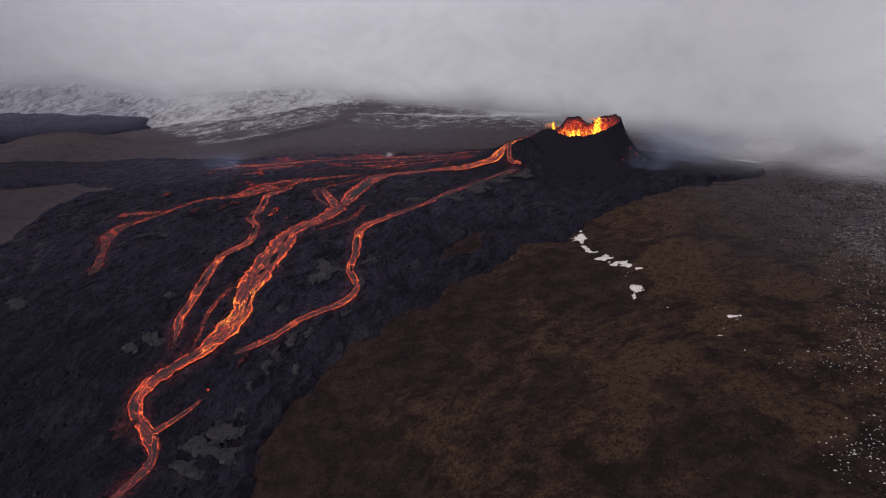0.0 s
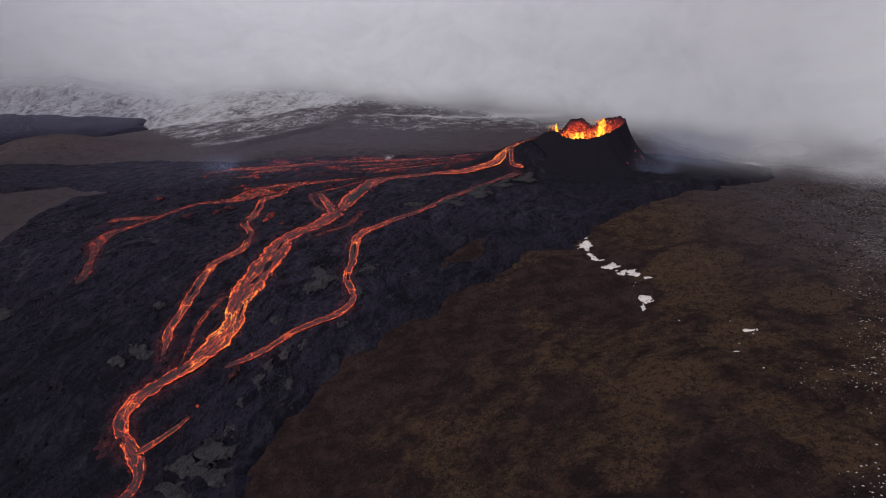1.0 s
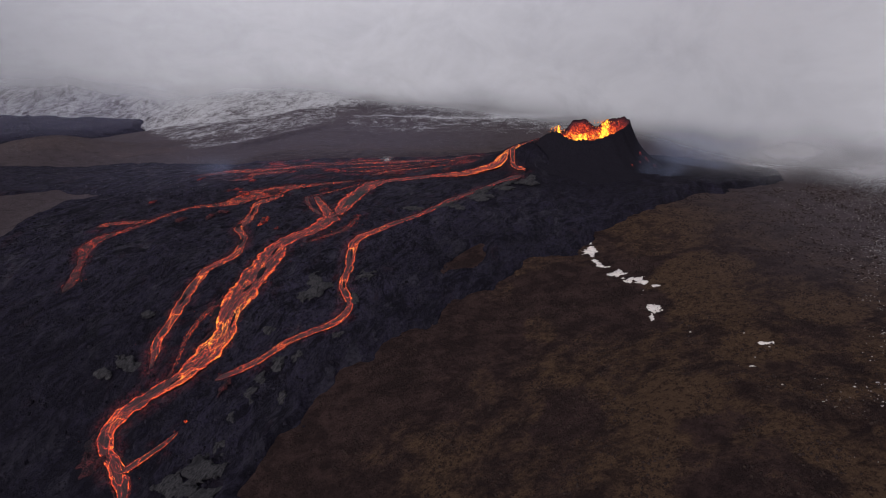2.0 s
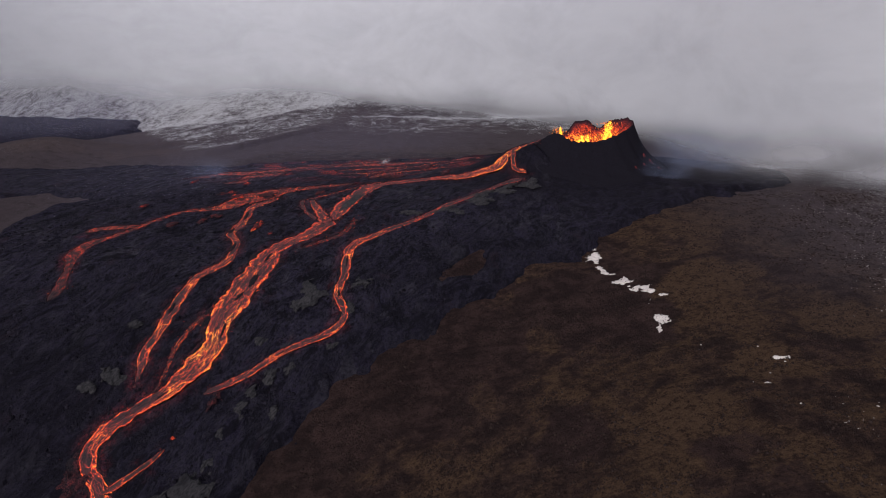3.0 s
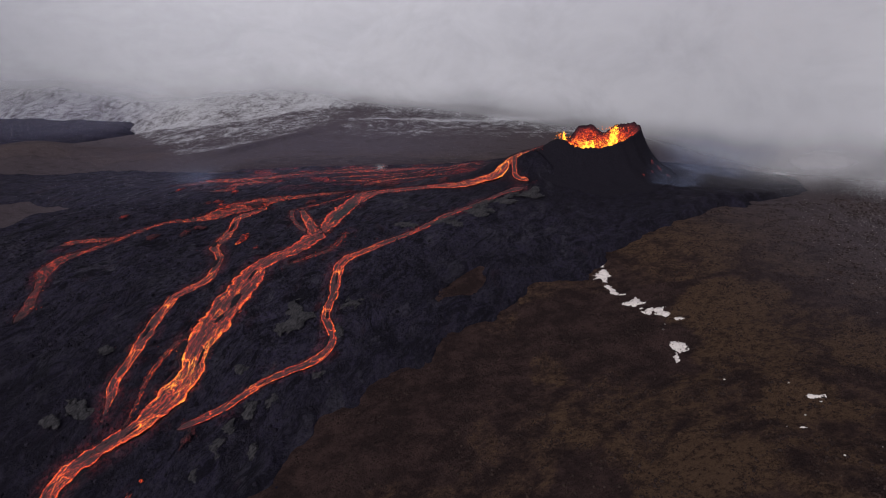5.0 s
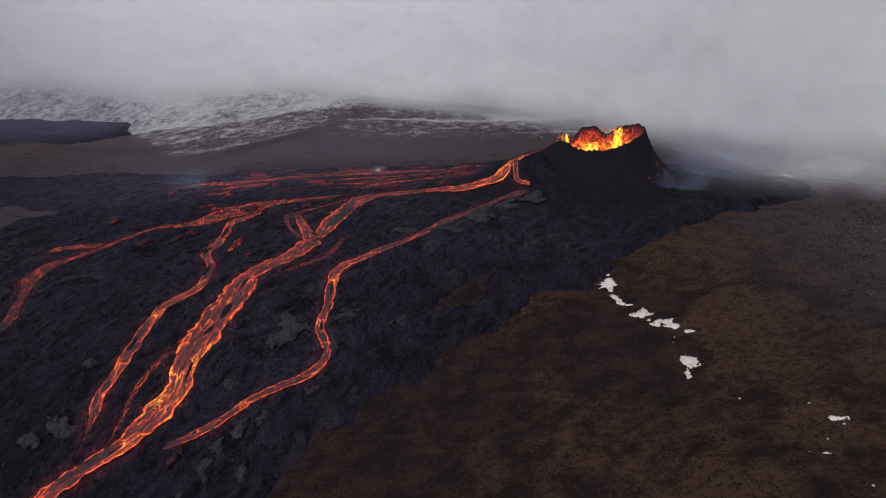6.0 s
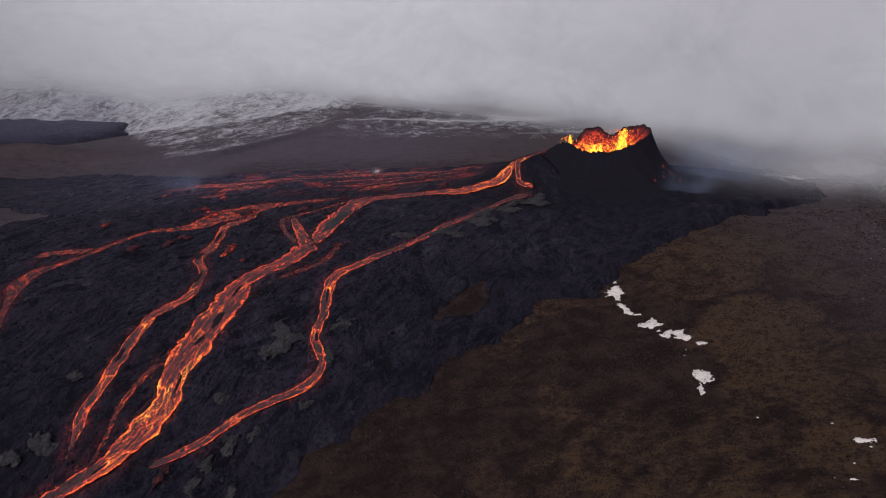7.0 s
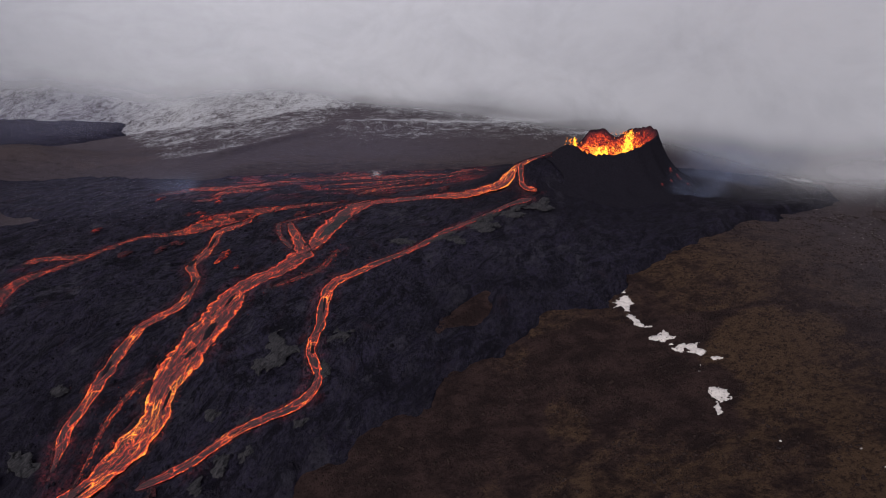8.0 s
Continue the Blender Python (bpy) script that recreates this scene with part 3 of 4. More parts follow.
wavy = smooth_noise(X, Y, 150, 76)
crest = Y - (1235 + 0.12 * (X + 400)) + 30 * wavy
west = ramp(-40, -230, X)
hills = west * ramp(-350, -285, X + 0.62 * (Y - 760)) * (0.39 * ramp(0, 70, beyond) + 0.06 * ramp(60, 260, beyond) + 0.20 * ramp(-25, 70, crest))
hills = np.maximum(hills, 0.60 * ramp(1150, 1330, Y + 40 * wavy) * west)
plain = ramp(-260, -80, X)
hills = np.maximum(hills, plain * (0.38 * ramp(780, 900, Y + 30 * wavy) + 0.26 * np.exp(-((Y - 1045 - 16 * wavy) / 24) ** 2) + 0.08 * np.exp(-((Y - 880 - 24 * wavy) / 12) ** 2) + 0.16 * ramp(1150, 1350, Y)))
dusted = 0.4 * ramp(-330, -420, X) * (0.7 + 0.5 * smooth_noise(X, Y, 45, 83)) * ramp(620, 720, Y) * ramp(1000, 880, Y) + 0.74 * ramp(5, 80, X - 120 - 0.42 * (Y - 170) + 24 * smooth_noise(X, Y, 60, 77))
ground = mesh_object("ground", np.stack([X, Y, Z], -1).reshape(-1, 3), grid_faces(*X.shape), GROUND,
                     floats=[("snow", np.clip(hills + 0.08 * smooth_noise(X, Y, 90, 79) * (hills > 0.1), 0, 0.74).ravel()), ("dust", dusted.ravel()), ("bare", spots(BARE, X, Y).ravel()), ("lush", spots(LUSH, X, Y).ravel()), ("scorched", (ramp(75, 12, -margin) * ((Y < 330) | (X < 40))).ravel()), ("gravel", (np.clip(0.85 * ramp(110, 230, X) * ramp(200, 330, Y) + ramp(560, 760, Y) + ramp(-180, -260, X), 0, 1) * (1 - 0.25 * ramp(-290, -350, X) * ramp(1000, 880, Y))).ravel())])
tagged(ground, "dark brown mossy ground with gravel, rising to snow-dusted hills", "ground", kind="structure")

# ---------------------------------------------------------------- lava field
lx = steps([-760, (-330, 5), (-250, 2), (290, 1.5), (310, 3)])
ly = steps([40, (180, 4), (460, 1.5), (640, 2.5), (760, 5)])
X, Y = np.meshgrid(lx, ly)
cover = lava_cover(X, Y)
out_of_channel = channel(X, Y)
wild = ramp(-0.5, 4, out_of_channel)
far_off = np.hypot(X - CONE[0], Y - CONE[1])
calm = 0.45 + 0.55 * ramp(520, 380, Y)
Z = np.where(far_off > 50, np.maximum(land(X, Y), cone_height(X, Y)), land(X, Y)) + 1.0 + calm * wild * (1.0 * rough(X, Y, 16, 21, 5, 0.55) + 1.1 * np.abs(rough(0.87 * X - 0.49 * Y, 0.28 * X + 0.5 * Y, 8, 27, 3)) ** 1.4)
Z += 0.55 * np.exp(-((out_of_channel - 1.4) / 1.1) ** 2) - 0.7 * ramp(0.6, -0.6, out_of_channel)
Z -= 2.6 * ramp(88, 58, far_off) * np.maximum(ramp(76, 92, X), ramp(486, 468, Y))
Z += 2.0 * ramp(0, 7, cover) - 2.0 - 3.0 * ramp(0, -6, cover)
Z += 1.6 * np.exp(-((cover - 6) / 4) ** 2)
# hot clinker along the streams and between the far strands
strewn = ramp(0.0, 0.65, rough(0.35 * X, Y, 7, 86, 4, 0.6)) * ramp(505, 540, Y + 0.12 * X) * ramp(628, 605, Y) * ramp(-240, -170, X) * ramp(60, 20, X)
embers = np.clip(0.5 * ramp(6, 0.3, out_of_channel) * ramp(0.3, 1.0, rough(X, Y, 13, 84, 4, 0.65) + 0.3) + 0.95 * strewn, 0, 0.95)
# darker round the cone, along the margin, in the east and south-west
lava_field = mesh_object("lava_field", np.stack([X, Y, Z], -1).reshape(-1, 3), grid_faces(*X.shape, keep=cover > -5), BASALT,
                         floats=[("embers", embers.ravel()), ("darker", np.maximum(0.55 * ramp(48, 8, cover) * (X > -120), np.maximum(np.maximum(ramp(165, 75, far_off), 0.45 * ramp(0, 70, X + 25 * rough(X, Y, 40, 36, 3))), 0.9 * ramp(-60, -130, X + 0.2 * (Y - 200) + 20 * rough(X, Y, 40, 35, 3)) * ramp(400, 260, Y))).ravel())])
tagged(lava_field, "black rough cooled lava field with grey crust slabs", "lava field", kind="structure")


FAR_LAVA = [(-1700, 1120), (-900, 1130), (-700, 1200), (-655, 1290), (-690, 1400), (-735, 1490), (-1000, 1530), (-1700, 1560)]
X, Y = np.meshgrid(np.linspace(-1720, -630, 230), np.linspace(1100, 1580, 130))
cover = signed(X, Y, FAR_LAVA) + 14 * rough(X, Y, 60, 44, 5, 0.6)
Z = -36 + 0.02 * (Y - 1120) + 3.0 * rough(X, Y, 34, 46, 5, 0.65) + 7 * ramp(-2, 14, cover) - 30 * ramp(0, -12, cover)
far_field = mesh_object("lava_field", np.stack([X, Y, Z], -1).reshape(-1, 3), grid_faces(*X.shape, keep=cover > -12), BASALT)
tagged(far_field, "distant flat black lava field below snowy hills", "lava field", kind="structure")


def top_at(x, y):
    return np.maximum(land(x, y) + 1.0, cone_height(x, y))


# ---------------------------------------------------------------- spatter cone
def volcano_cone():
    thing = new("volcano_cone")
    thing.location = (CONE[0], CONE[1], 30)
    angles, radii = np.linspace(0, 2 * math.pi, 220, endpoint=False), steps([0.5, (36, 0.9), (74, 1.3)])
    A, R = np.meshgrid(angles, radii)
    X, Y = CONE[0] + R * np.cos(A), CONE[1] + R * np.sin(A)
    Z = cone_height(X, Y)
    ring = round_table(RIM_RADIUS, A)
    Z += ramp(4, 14, R) * (0.7 * rough(X, Y, 12, 61, 3, 0.5) + 0.3 * np.exp(-((R - ring) / 2.5) ** 2) * rough(X, Y, 4, 66, 2))
    Z -= 4.0 * ramp(58, 74, R)
    hot = ramp(ring + 0.5, ring - 4, R) * (0.74 + 0.55 * ramp(72, 54, Z))
    body = mesh_object("cone_body", np.stack([X - CONE[0], Y - CONE[1], Z - 30], -1).reshape(-1, 3), grid_faces(*X.shape, closed=True), SCORIA, thing, [("molten", hot.ravel())])
    a = np.linspace(0, 2 * math.pi, 40, endpoint=False)
    verts = [(0, 0, 20.0)] + [(20 * math.cos(t), 17 * math.sin(t), 19.6) for t in a]
    pool = mesh_object("lava_pool", verts, [(0, i + 1, (i + 1) % 40 + 1) for i in range(40)], FIRE, thing)
    tagged(pool, "glowing molten lava pool")
    return tagged(thing, "black steep spatter cone with a glowing open crater", "volcano cone")


volcano_cone()


# ---------------------------------------------------------------- lava streams
def across_of(line):
    side = np.gradient(line[:, :2], axis=0)
    return np.stack([-side[:, 1], side[:, 0]], 1) / np.maximum(np.hypot(*side.T), 1e-6)[:, None]


RAFTS = {}
RAFTS["MAIN"] = [(-103.8, 349.8, -105.5, 337.0, 4.1), (-107.4, 333.8, -110.5, 326.1, 2.7), (-101.9, 372.5, -103.2, 359.4, 2.4), (-109.6, 294.6, -113.1, 285.1, 1.6), (-114.3, 285.2, -119.3, 278.5, 1.6), (-139.4, 260.4, -144.1, 248.8, 2.4), (-125.8, 275.3, -131.1, 269.4, 1.2), (-110.2, 312.2, -110.4, 302.2, 1.7), (-121.3, 318.0, -120.6, 306.6, 4.3)]
RAFTS["SECOND"] = [(-141.4, 456.8, -138.5, 434.1, 2.9), (-140.7, 421.3, -140.0, 408.2, 3.8), (-130.3, 392.2, -128.0, 376.7, 3.0), (-142.7, 328.1, -142.8, 318.6, 2.7)]
RAFTS["EAST"] = [(-55.3, 367.2, -53.3, 345.6, 2.3), (-55.9, 333.1, -53.9, 322.9, 2.6), (-51.2, 317.2, -52.5, 307.2, 1.6), (-69.7, 295.3, -81.2, 290.4, 1.6)]
RAFTS["TRUNK"] = [(-61.1, 481.1, -71.7, 432.4, 9.6), (-41.8, 512.4, -58.5, 505.3, 1.9)]


def crust_raft(parent, x1, y1, x2, y2, wide, seed, material):
    """A dark plate of set crust adrift on the stream."""
    rings, cols = 5, 22
    a = np.linspace(0, 2 * math.pi, cols, endpoint=False)
    long, turn = math.hypot(x2 - x1, y2 - y1), math.atan2(y2 - y1, x2 - x1)
    edge = 1 + 0.16 * smooth_noise(np.cos(a) * 3 + seed, np.sin(a) * 3, 1.0, seed) + 0.10 * smooth_noise(np.cos(a) * 7 + seed, np.sin(a) * 7, 1.0, seed + 1)
    verts, warm = [], []
    for i in range(rings):
        f = (i + 0.02) / (rings - 1)
        u, v = f * edge * long / 2 * np.cos(a), f * edge * wide / 2 * np.sign(np.sin(a)) * np.abs(np.sin(a)) ** 1.25
        px, py = (x1 + x2) / 2 + u * math.cos(turn) - v * math.sin(turn), (y1 + y2) / 2 + u * math.sin(turn) + v * math.cos(turn)
        verts += np.stack([px, py, bed(px, py) + 0.62 - 0.5 * f ** 3], -1).tolist()
        warm += [0.9 * max(0.0, f - 0.75) * 4] * cols
    return mesh_object("crust_raft", verts, grid_faces(rings, cols, closed=True), material, parent, [("molten", warm)])


def levee(parent, line, run, half, side, shift, heat, seed):
    """The low bank of clinker along one edge of a stream."""
    reach = np.array([-0.3, 0.25, 0.8, 1.7, 3.4])
    wide = 0.75 + 0.5 * smooth_noise(run, run * 0 + seed, 5.0, seed)
    wide = wide * np.clip(np.minimum(run, run[-1] - run) / 4 + 0.2, 0, 1) * (0.6 + 0.12 * np.minimum(half, 6))
    off = np.sign(seed % 2 - 0.5) * (half[:, None] + reach[None, :] * wide[:, None]) + shift[:, None]
    X, Y = line[:, 0, None] + side[:, 0, None] * off, line[:, 1, None] + side[:, 1, None] * off
    lift = np.array([-0.1, 0.50, 0.65, 0.35, -0.9])[None, :] * (0.8 + 0.3 * rough(X, Y, 2.5, seed, 2))
    Z = bed(X, Y) + lift - 0.05
    warm = heat[:, None] * np.array([0.95, 0.7, 0.5, 0.38, 0.22])[None, :] * (0.75 + 0.45 * smooth_noise(X, Y, 9.0, seed + 4))
    return mesh_object("levee", np.stack([X, Y, Z], -1).reshape(-1, 3), grid_faces(*X.shape), EMBER, parent, [("molten", np.clip(warm, 0, 1).ravel())])


def lava_stream(key, material, label, heat=1.0, fade=0.12, tail=True, lift=0.0, along=(1.0, 1.0)):
    line, run = LINES[key]
    n, cols = len(line), 13
    thing = new("lava_stream")
    side, across = across_of(line), np.linspace(-1, 1, cols)
    half = 0.92 * line[:, 2] / 2 * (1 + 0.16 * smooth_noise(run, run * 0, 4.0, 90))
    half = half * np.clip((np.minimum(run, run[-1] - run) + 0.3) / np.minimum(0.7 * line[:, 2] + 1, 6), 0.08, 1) ** 0.6
    shift = np.minimum(0.12 * line[:, 2], 0.9) * smooth_noise(run, run * 0 + 9, 6.0, 93)
    ragged = [1 + 0.17 * smooth_noise(run, run * 0, 3.0, k) + 0.08 * smooth_noise(run, run * 0 + 50, 1.2, k + 1) for k in (94, 97)]
    off = across[None, :] * half[:, None] * np.where(across[None, :] < 0, ragged[0][:, None], ragged[1][:, None]) + shift[:, None]
    X, Y = line[:, 0, None] + side[:, 0, None] * off, line[:, 1, None] + side[:, 1, None] * off
    Z = np.maximum(bed(line[:, 0], line[:, 1])[:, None] + 0 * X - 0.2, bed(X, Y) - 0.1) + 0.35 * (1 - across[None, :] ** 2) + lift
    s = run / run[-1]
    warm = heat * (1 - 0.55 * ramp(1 - fade, 1, s)) if tail else heat + 0 * s
    warm = warm * np.interp(s, np.linspace(0, 1, len(along)), along)
    surface = mesh_object("molten_surface", np.stack([X, Y, Z], -1).reshape(-1, 3), grid_faces(n, cols), material, thing,
                          floats=[("bank", np.repeat(np.abs(across)[None], n, 0).ravel()), ("molten", np.repeat(warm[:, None], cols, 1).ravel()), ("broad", np.repeat(ramp(4, 12, line[:, 2])[:, None], cols, 1).ravel())],
                          flow=np.stack([off, np.repeat(run[:, None], cols, 1)], -1).reshape(-1, 2))
    for seed in (200, 201):
        tagged(levee(thing, line, run, half, side, shift, warm, seed), "dark clinker bank with embers")
    for k, raft in enumerate(RAFTS.get(key, ())):
        crust_raft(thing, *raft, 300 + k, CRUST if raft[4] > 7 else EMBER)
    tagged(surface, "glowing molten lava with crust plates")
    return tagged(thing, label, "lava stream", "lava streams")


lava_stream("MAIN", LAVA, "broad glowing orange lava river with dark crust plates", 1.0, along=(0.85, 0.9, 0.95, 0.97, 1.0, 1.14, 1.06, 0.95, 0.95, 1.0, 0.95, 0.92))
lava_stream("SECOND", LAVA, "narrow winding orange lava stream on black lava", 1.0, fade=0.05)
lava_stream("WEST", LAVA_DULL, "long thin red lava stream ending in a cooling toe", 1.0, fade=0.05, along=(0.95, 0.9, 0.9, 1.0, 0.95, 0.7, 0.62))
lava_stream("WEST_ARM", LAVA_DULL, "short dull red side arm of lava", 0.95)
lava_stream("EAST", LAVA, "single winding orange lava channel with grey crust", 1.0, fade=0.05, lift=0.3, along=(0.62, 0.66, 0.85, 0.95, 1.0, 1.0, 1.0, 0.98))
lava_stream("TRUNK", LAVA, "bright lava trunk pouring from the cone", 1.15, tail=False, along=(1.0, 1.0, 0.9, 0.74, 0.66, 0.7, 0.8, 0.85))
lava_stream("SPILL", LAVA, "thin lava spill down the cone's foot", 1.0, tail=False, lift=0.6)
lava_stream("THIN", LAVA_DULL, "thin dull red lava thread beside the river", 1.0, lift=0.45)
lava_stream("FAR", LAVA_DULL, "distant dull red band of lava", 0.88)
lava_stream("FAR_LOW", LAVA_DULL, "distant dull red lava strand", 1.0)
lava_stream("FAR_MID", LAVA_DULL, "distant dull red lava strand", 1.0)
lava_stream("FAR_EDGE", LAVA_DULL, "distant dull red lava strand", 1.0)
lava_stream("FAR_TOP", LAVA_DULL, "distant dull red lava strand", 0.88)
lava_stream("FAR_NEXT", LAVA_DULL, "distant dull red lava strand", 1.0)
lava_stream("FAR_BLOBS", LAVA_DULL, "distant broken patch of dull red lava", 0.9)
lava_stream("STUB", LAVA, "short lava branch breaking out of dark crust", 1.0, tail=False, lift=0.6)
lava_stream("HEAD", LAVA, "forked lava head feeding the river", 0.95, tail=False)
lava_stream("HEAD_ARM", LAVA, "short dull fork of the lava head", 0.75, tail=False)
lava_stream("BRIDGE", LAVA_DULL, "dull red crusted lava strand above the forked head", 1.0, tail=False)
lava_stream("LOOP", LAVA_DULL, "faint red lava loop on dark crust", 0.75)


# ---------------------------------------------------------------- crust slabs and small breakouts
def pad(name, x, y, wide, deep, turn, seed, material, rise, ground_at, jag=0.4, molten=None):
    """An irregular low pad lying on the land."""
    rng = np.random.RandomState(seed)
    rings, cols = 7, 72
    a = np.linspace(0, 2 * math.pi, cols, endpoint=False)
    edge = 1 + 0 * a
    for k in range(2, 9):
        edge = edge + 1.3 * jag / k ** 1.3 * rng.randn() * np.cos(k * a + rng.rand() * 6.3)
    edge, fold = np.clip(edge, 0.4, 1.6), min(wide, deep)
    verts, warm = [], []
    for i in range(rings):
        f = (i + 0.02) / (rings - 1)
        px, py = f * edge * wide / 2 * np.cos(a), f * edge * deep / 2 * np.sin(a)
        px, py = px + 0.26 * fold * f * rough(px, py, fold / 2.2, seed, 3, 0.7), py + 0.26 * fold * f * rough(px, py, fold / 2.2, seed + 50, 3, 0.7)
        qx, qy = x + px * math.cos(turn) - py * math.sin(turn), y + px * math.sin(turn) + py * math.cos(turn)
        verts += np.stack([qx, qy, ground_at(qx, qy) + rise * (1 - f ** 3) - 0.12], -1).tolist()
        warm += [0 if molten is None else molten[0] + (molten[1] - molten[0]) * f] * cols
    return mesh_object(name, verts, grid_faces(rings, cols, closed=True), material, floats=[("molten", warm)])


def lava_top(x, y):
    return bed(x, y) + 0.35


SLABS = [(-71.0, 330.4, 12.0, 15.0, 0.4, 400), (-75.8, 322.2, 8.9, 8.5, 0.4, 401), (-43.5, 335.0, 9.5, 7.7, 0, 402), (-80.7, 280.7, 5.6, 8.4, 0.2, 403), (-87.0, 272.4, 5.0, 4.4, 0, 404), (-71.3, 283.9, 6.3, 5.3, 0.2, 405), (-100.3, 230.3, 14.5, 12.6, -0.5, 406), (-96.2, 241.6, 8.9, 7.6, 0, 407), (-99.0, 219.7, 17.0, 10.2, -0.4, 408), (-112.0, 212.3, 14.2, 8.4, -0.4, 409), (-156.0, 282.6, 15.0, 7.0, -0.4, 410), (-164.8, 277.5, 10.3, 4.9, -0.3, 411), (-158.0, 313.1, 5.8, 6.3, 0, 412), (25.9, 425.8, 18.5, 9.0, -0.3, 413)]
MORE_SLABS = [(44.7, 439.8, 14.8, 10.4, -0.2, 414), (8.9, 412.4, 14.7, 7.5, -0.3, 415), (62.3, 452.0, 15.0, 13.0, 0.5, 416), (30.0, 437.0, 24.0, 7.0, 0.72, 427), (48.0, 449.0, 20.0, 7.5, 0.6, 428), (2.0, 414.5, 20.0, 5.5, 0.8, 429), (-20.0, 413.6, 14.8, 7.4, -0.3, 417), (-250.4, 317.0, 12.3, 8.3, -0.5, 418), (-73.9, 261.9, 4.8, 6.3, 0, 419), (-90.1, 263.5, 6.1, 6.5, 0.3, 420), (-89.3, 299.3, 5.9, 5.3, 0.3, 421), (-112.7, 224.6, 8.8, 8.6, -0.5, 422), (-53.6, 292.1, 5.7, 5.4, 0.2, 423), (-96.0, 252.9, 4.8, 8.1, 0.2, 424), (-47.2, 316.8, 4.6, 9.3, 0.2, 426)]
for x, y, wide, deep, turn, seed in SLABS + MORE_SLABS:
    slab = pad("crust_slab", x, y, wide, deep, turn, seed, CRUST, 0.9, lambda u, v: lava_top(u, v) + 0.4, 0.34)
    tagged(slab, "smooth grey slab of freshly set lava crust", "crust slab", "crust slabs")

BREAKOUTS = [(-124.5, 419.1, 4.8, 22.0, 0.15, 1.25, 500), (-226.9, 473.5, 4.1, 8.5, 0.9, 0.6, 501), (-171.7, 538.9, 5.5, 9.3, 0.9, 0.5, 502), (-163.5, 524.9, 4.3, 8.4, 0.9, 0.5, 503), (-168.3, 500.4, 7.3, 6.9, 0.8, 0.4, 504), (-175.3, 497.9, 4.7, 5.4, 0.8, 0.4, 505), (-215.0, 541.9, 5.1, 10.5, 0.9, 0.5, 506), (-110.4, 401.1, 2.5, 4.6, 0.9, 0.5, 507), (-76.4, 377.3, 3.5, 4.3, 0.8, 0.4, 508), (-162.7, 445.9, 6.6, 7.0, 0.7, 0.35, 509), (-168.8, 436.8, 5.6, 9.4, 0.65, 0.3, 510), (-115.6, 252.2, 1.8, 1.3, 1.0, 0.9, 511)]
FAR_BREAKOUTS = [(-118.8, 247.4, 1.2, 0.8, 1.0, 0.8, 512), (-113.5, 208.4, 2.6, 0.8, 0.8, 0.4, 513), (-150.2, 233.6, 9.3, 11.5, 0.55, 0.2, 514), (-103.2, 268.9, 4.4, 6.4, 0.55, 0.2, 515), (-187.8, 430.9, 6.5, 10.3, 0.45, 0.2, 516), (-135.8, 488.5, 13.0, 16.6, 0.5, 0.3, 517), (-12.9, 558.2, 16.3, 22.1, 0.6, 0.3, 518), (-43.1, 528.6, 12.5, 14.2, 0.6, 0.3, 519), (3.0, 508.9, 9.9, 12.6, 0.6, 0.4, 520), (-95.1, 488.7, 6.8, 9.2, 0.7, 0.4, 521), (-159.8, 488.5, 10.1, 13.0, 0.6, 0.9, 522)]
for x, y, wide, deep, core, rim, seed in BREAKOUTS + FAR_BREAKOUTS:
    glow = pad("lava_breakout", x, y, wide, deep, 0.0, seed, BREAKOUT, 0.9, lambda u, v: lava_top(u, v) + 0.7, 0.3, (core, rim))
    tagged(glow, "small red glowing lava breakout on black crust", "lava breakout", "lava breakouts")


for x, y, size in [(158, 497, 1.8), (163, 494, 2.4), (155, 486, 1.3), (168, 488, 1.6), (147, 480, 1.2)]:
    glow = pad("lava_breakout", x, y, size, size * 2, 0.0, int(x), BREAKOUT, 0.9, lambda u, v: cone_height(u, v) + 0.6, 0.4, (0.9, 0.6))
    tagged(glow, "small red glowing spatter on the cone's flank", "lava breakout", "lava breakouts")


def ember_scatter(count):
    """Small glowing chips strewn beside the streams."""
    rng = np.random.RandomState(31)
    verts, faces, warm = [], [], []
    keys = ["MAIN", "MAIN", "WEST", "WEST", "FAR", "FAR", "FAR_LOW", "FAR_MID", "TRUNK", "LOOP", "SECOND", "THIN", "EAST"]
    for _ in range(count):
        line, run = LINES[keys[rng.randint(len(keys))]]
        x, y, w = line[int(len(line) * rng.rand())]
        gap = w / 2 + rng.exponential(2.3)
        angle = rng.rand() * 6.3
        x, y = x + gap * math.cos(angle), y + gap * math.sin(angle)
        z, size, base = float(lava_top(x, y)) + 0.25, 0.12 + 0.32 * rng.rand() ** 2, len(verts)
        for k in range(5):
            a = k * 1.2566 + rng.rand()
            verts.append((x + size * (0.6 + rng.rand()) * math.cos(a), y + 1.6 * size * (0.6 + rng.rand()) * math.sin(a), z - 0.2))
        verts.append((x, y, z + 0.15))
        faces += [(base + k, base + (k + 1) % 5, base + 5) for k in range(5)]
        warm += [0.3 + 0.7 * rng.rand()] * 6
    ob = mesh_object("ember_scatter", verts, faces, EMBER, floats=[("molten", warm)])
    return tagged(ob, "tiny red embers strewn beside the lava streams", "embers", kind="stuff")


ember_scatter(2400)


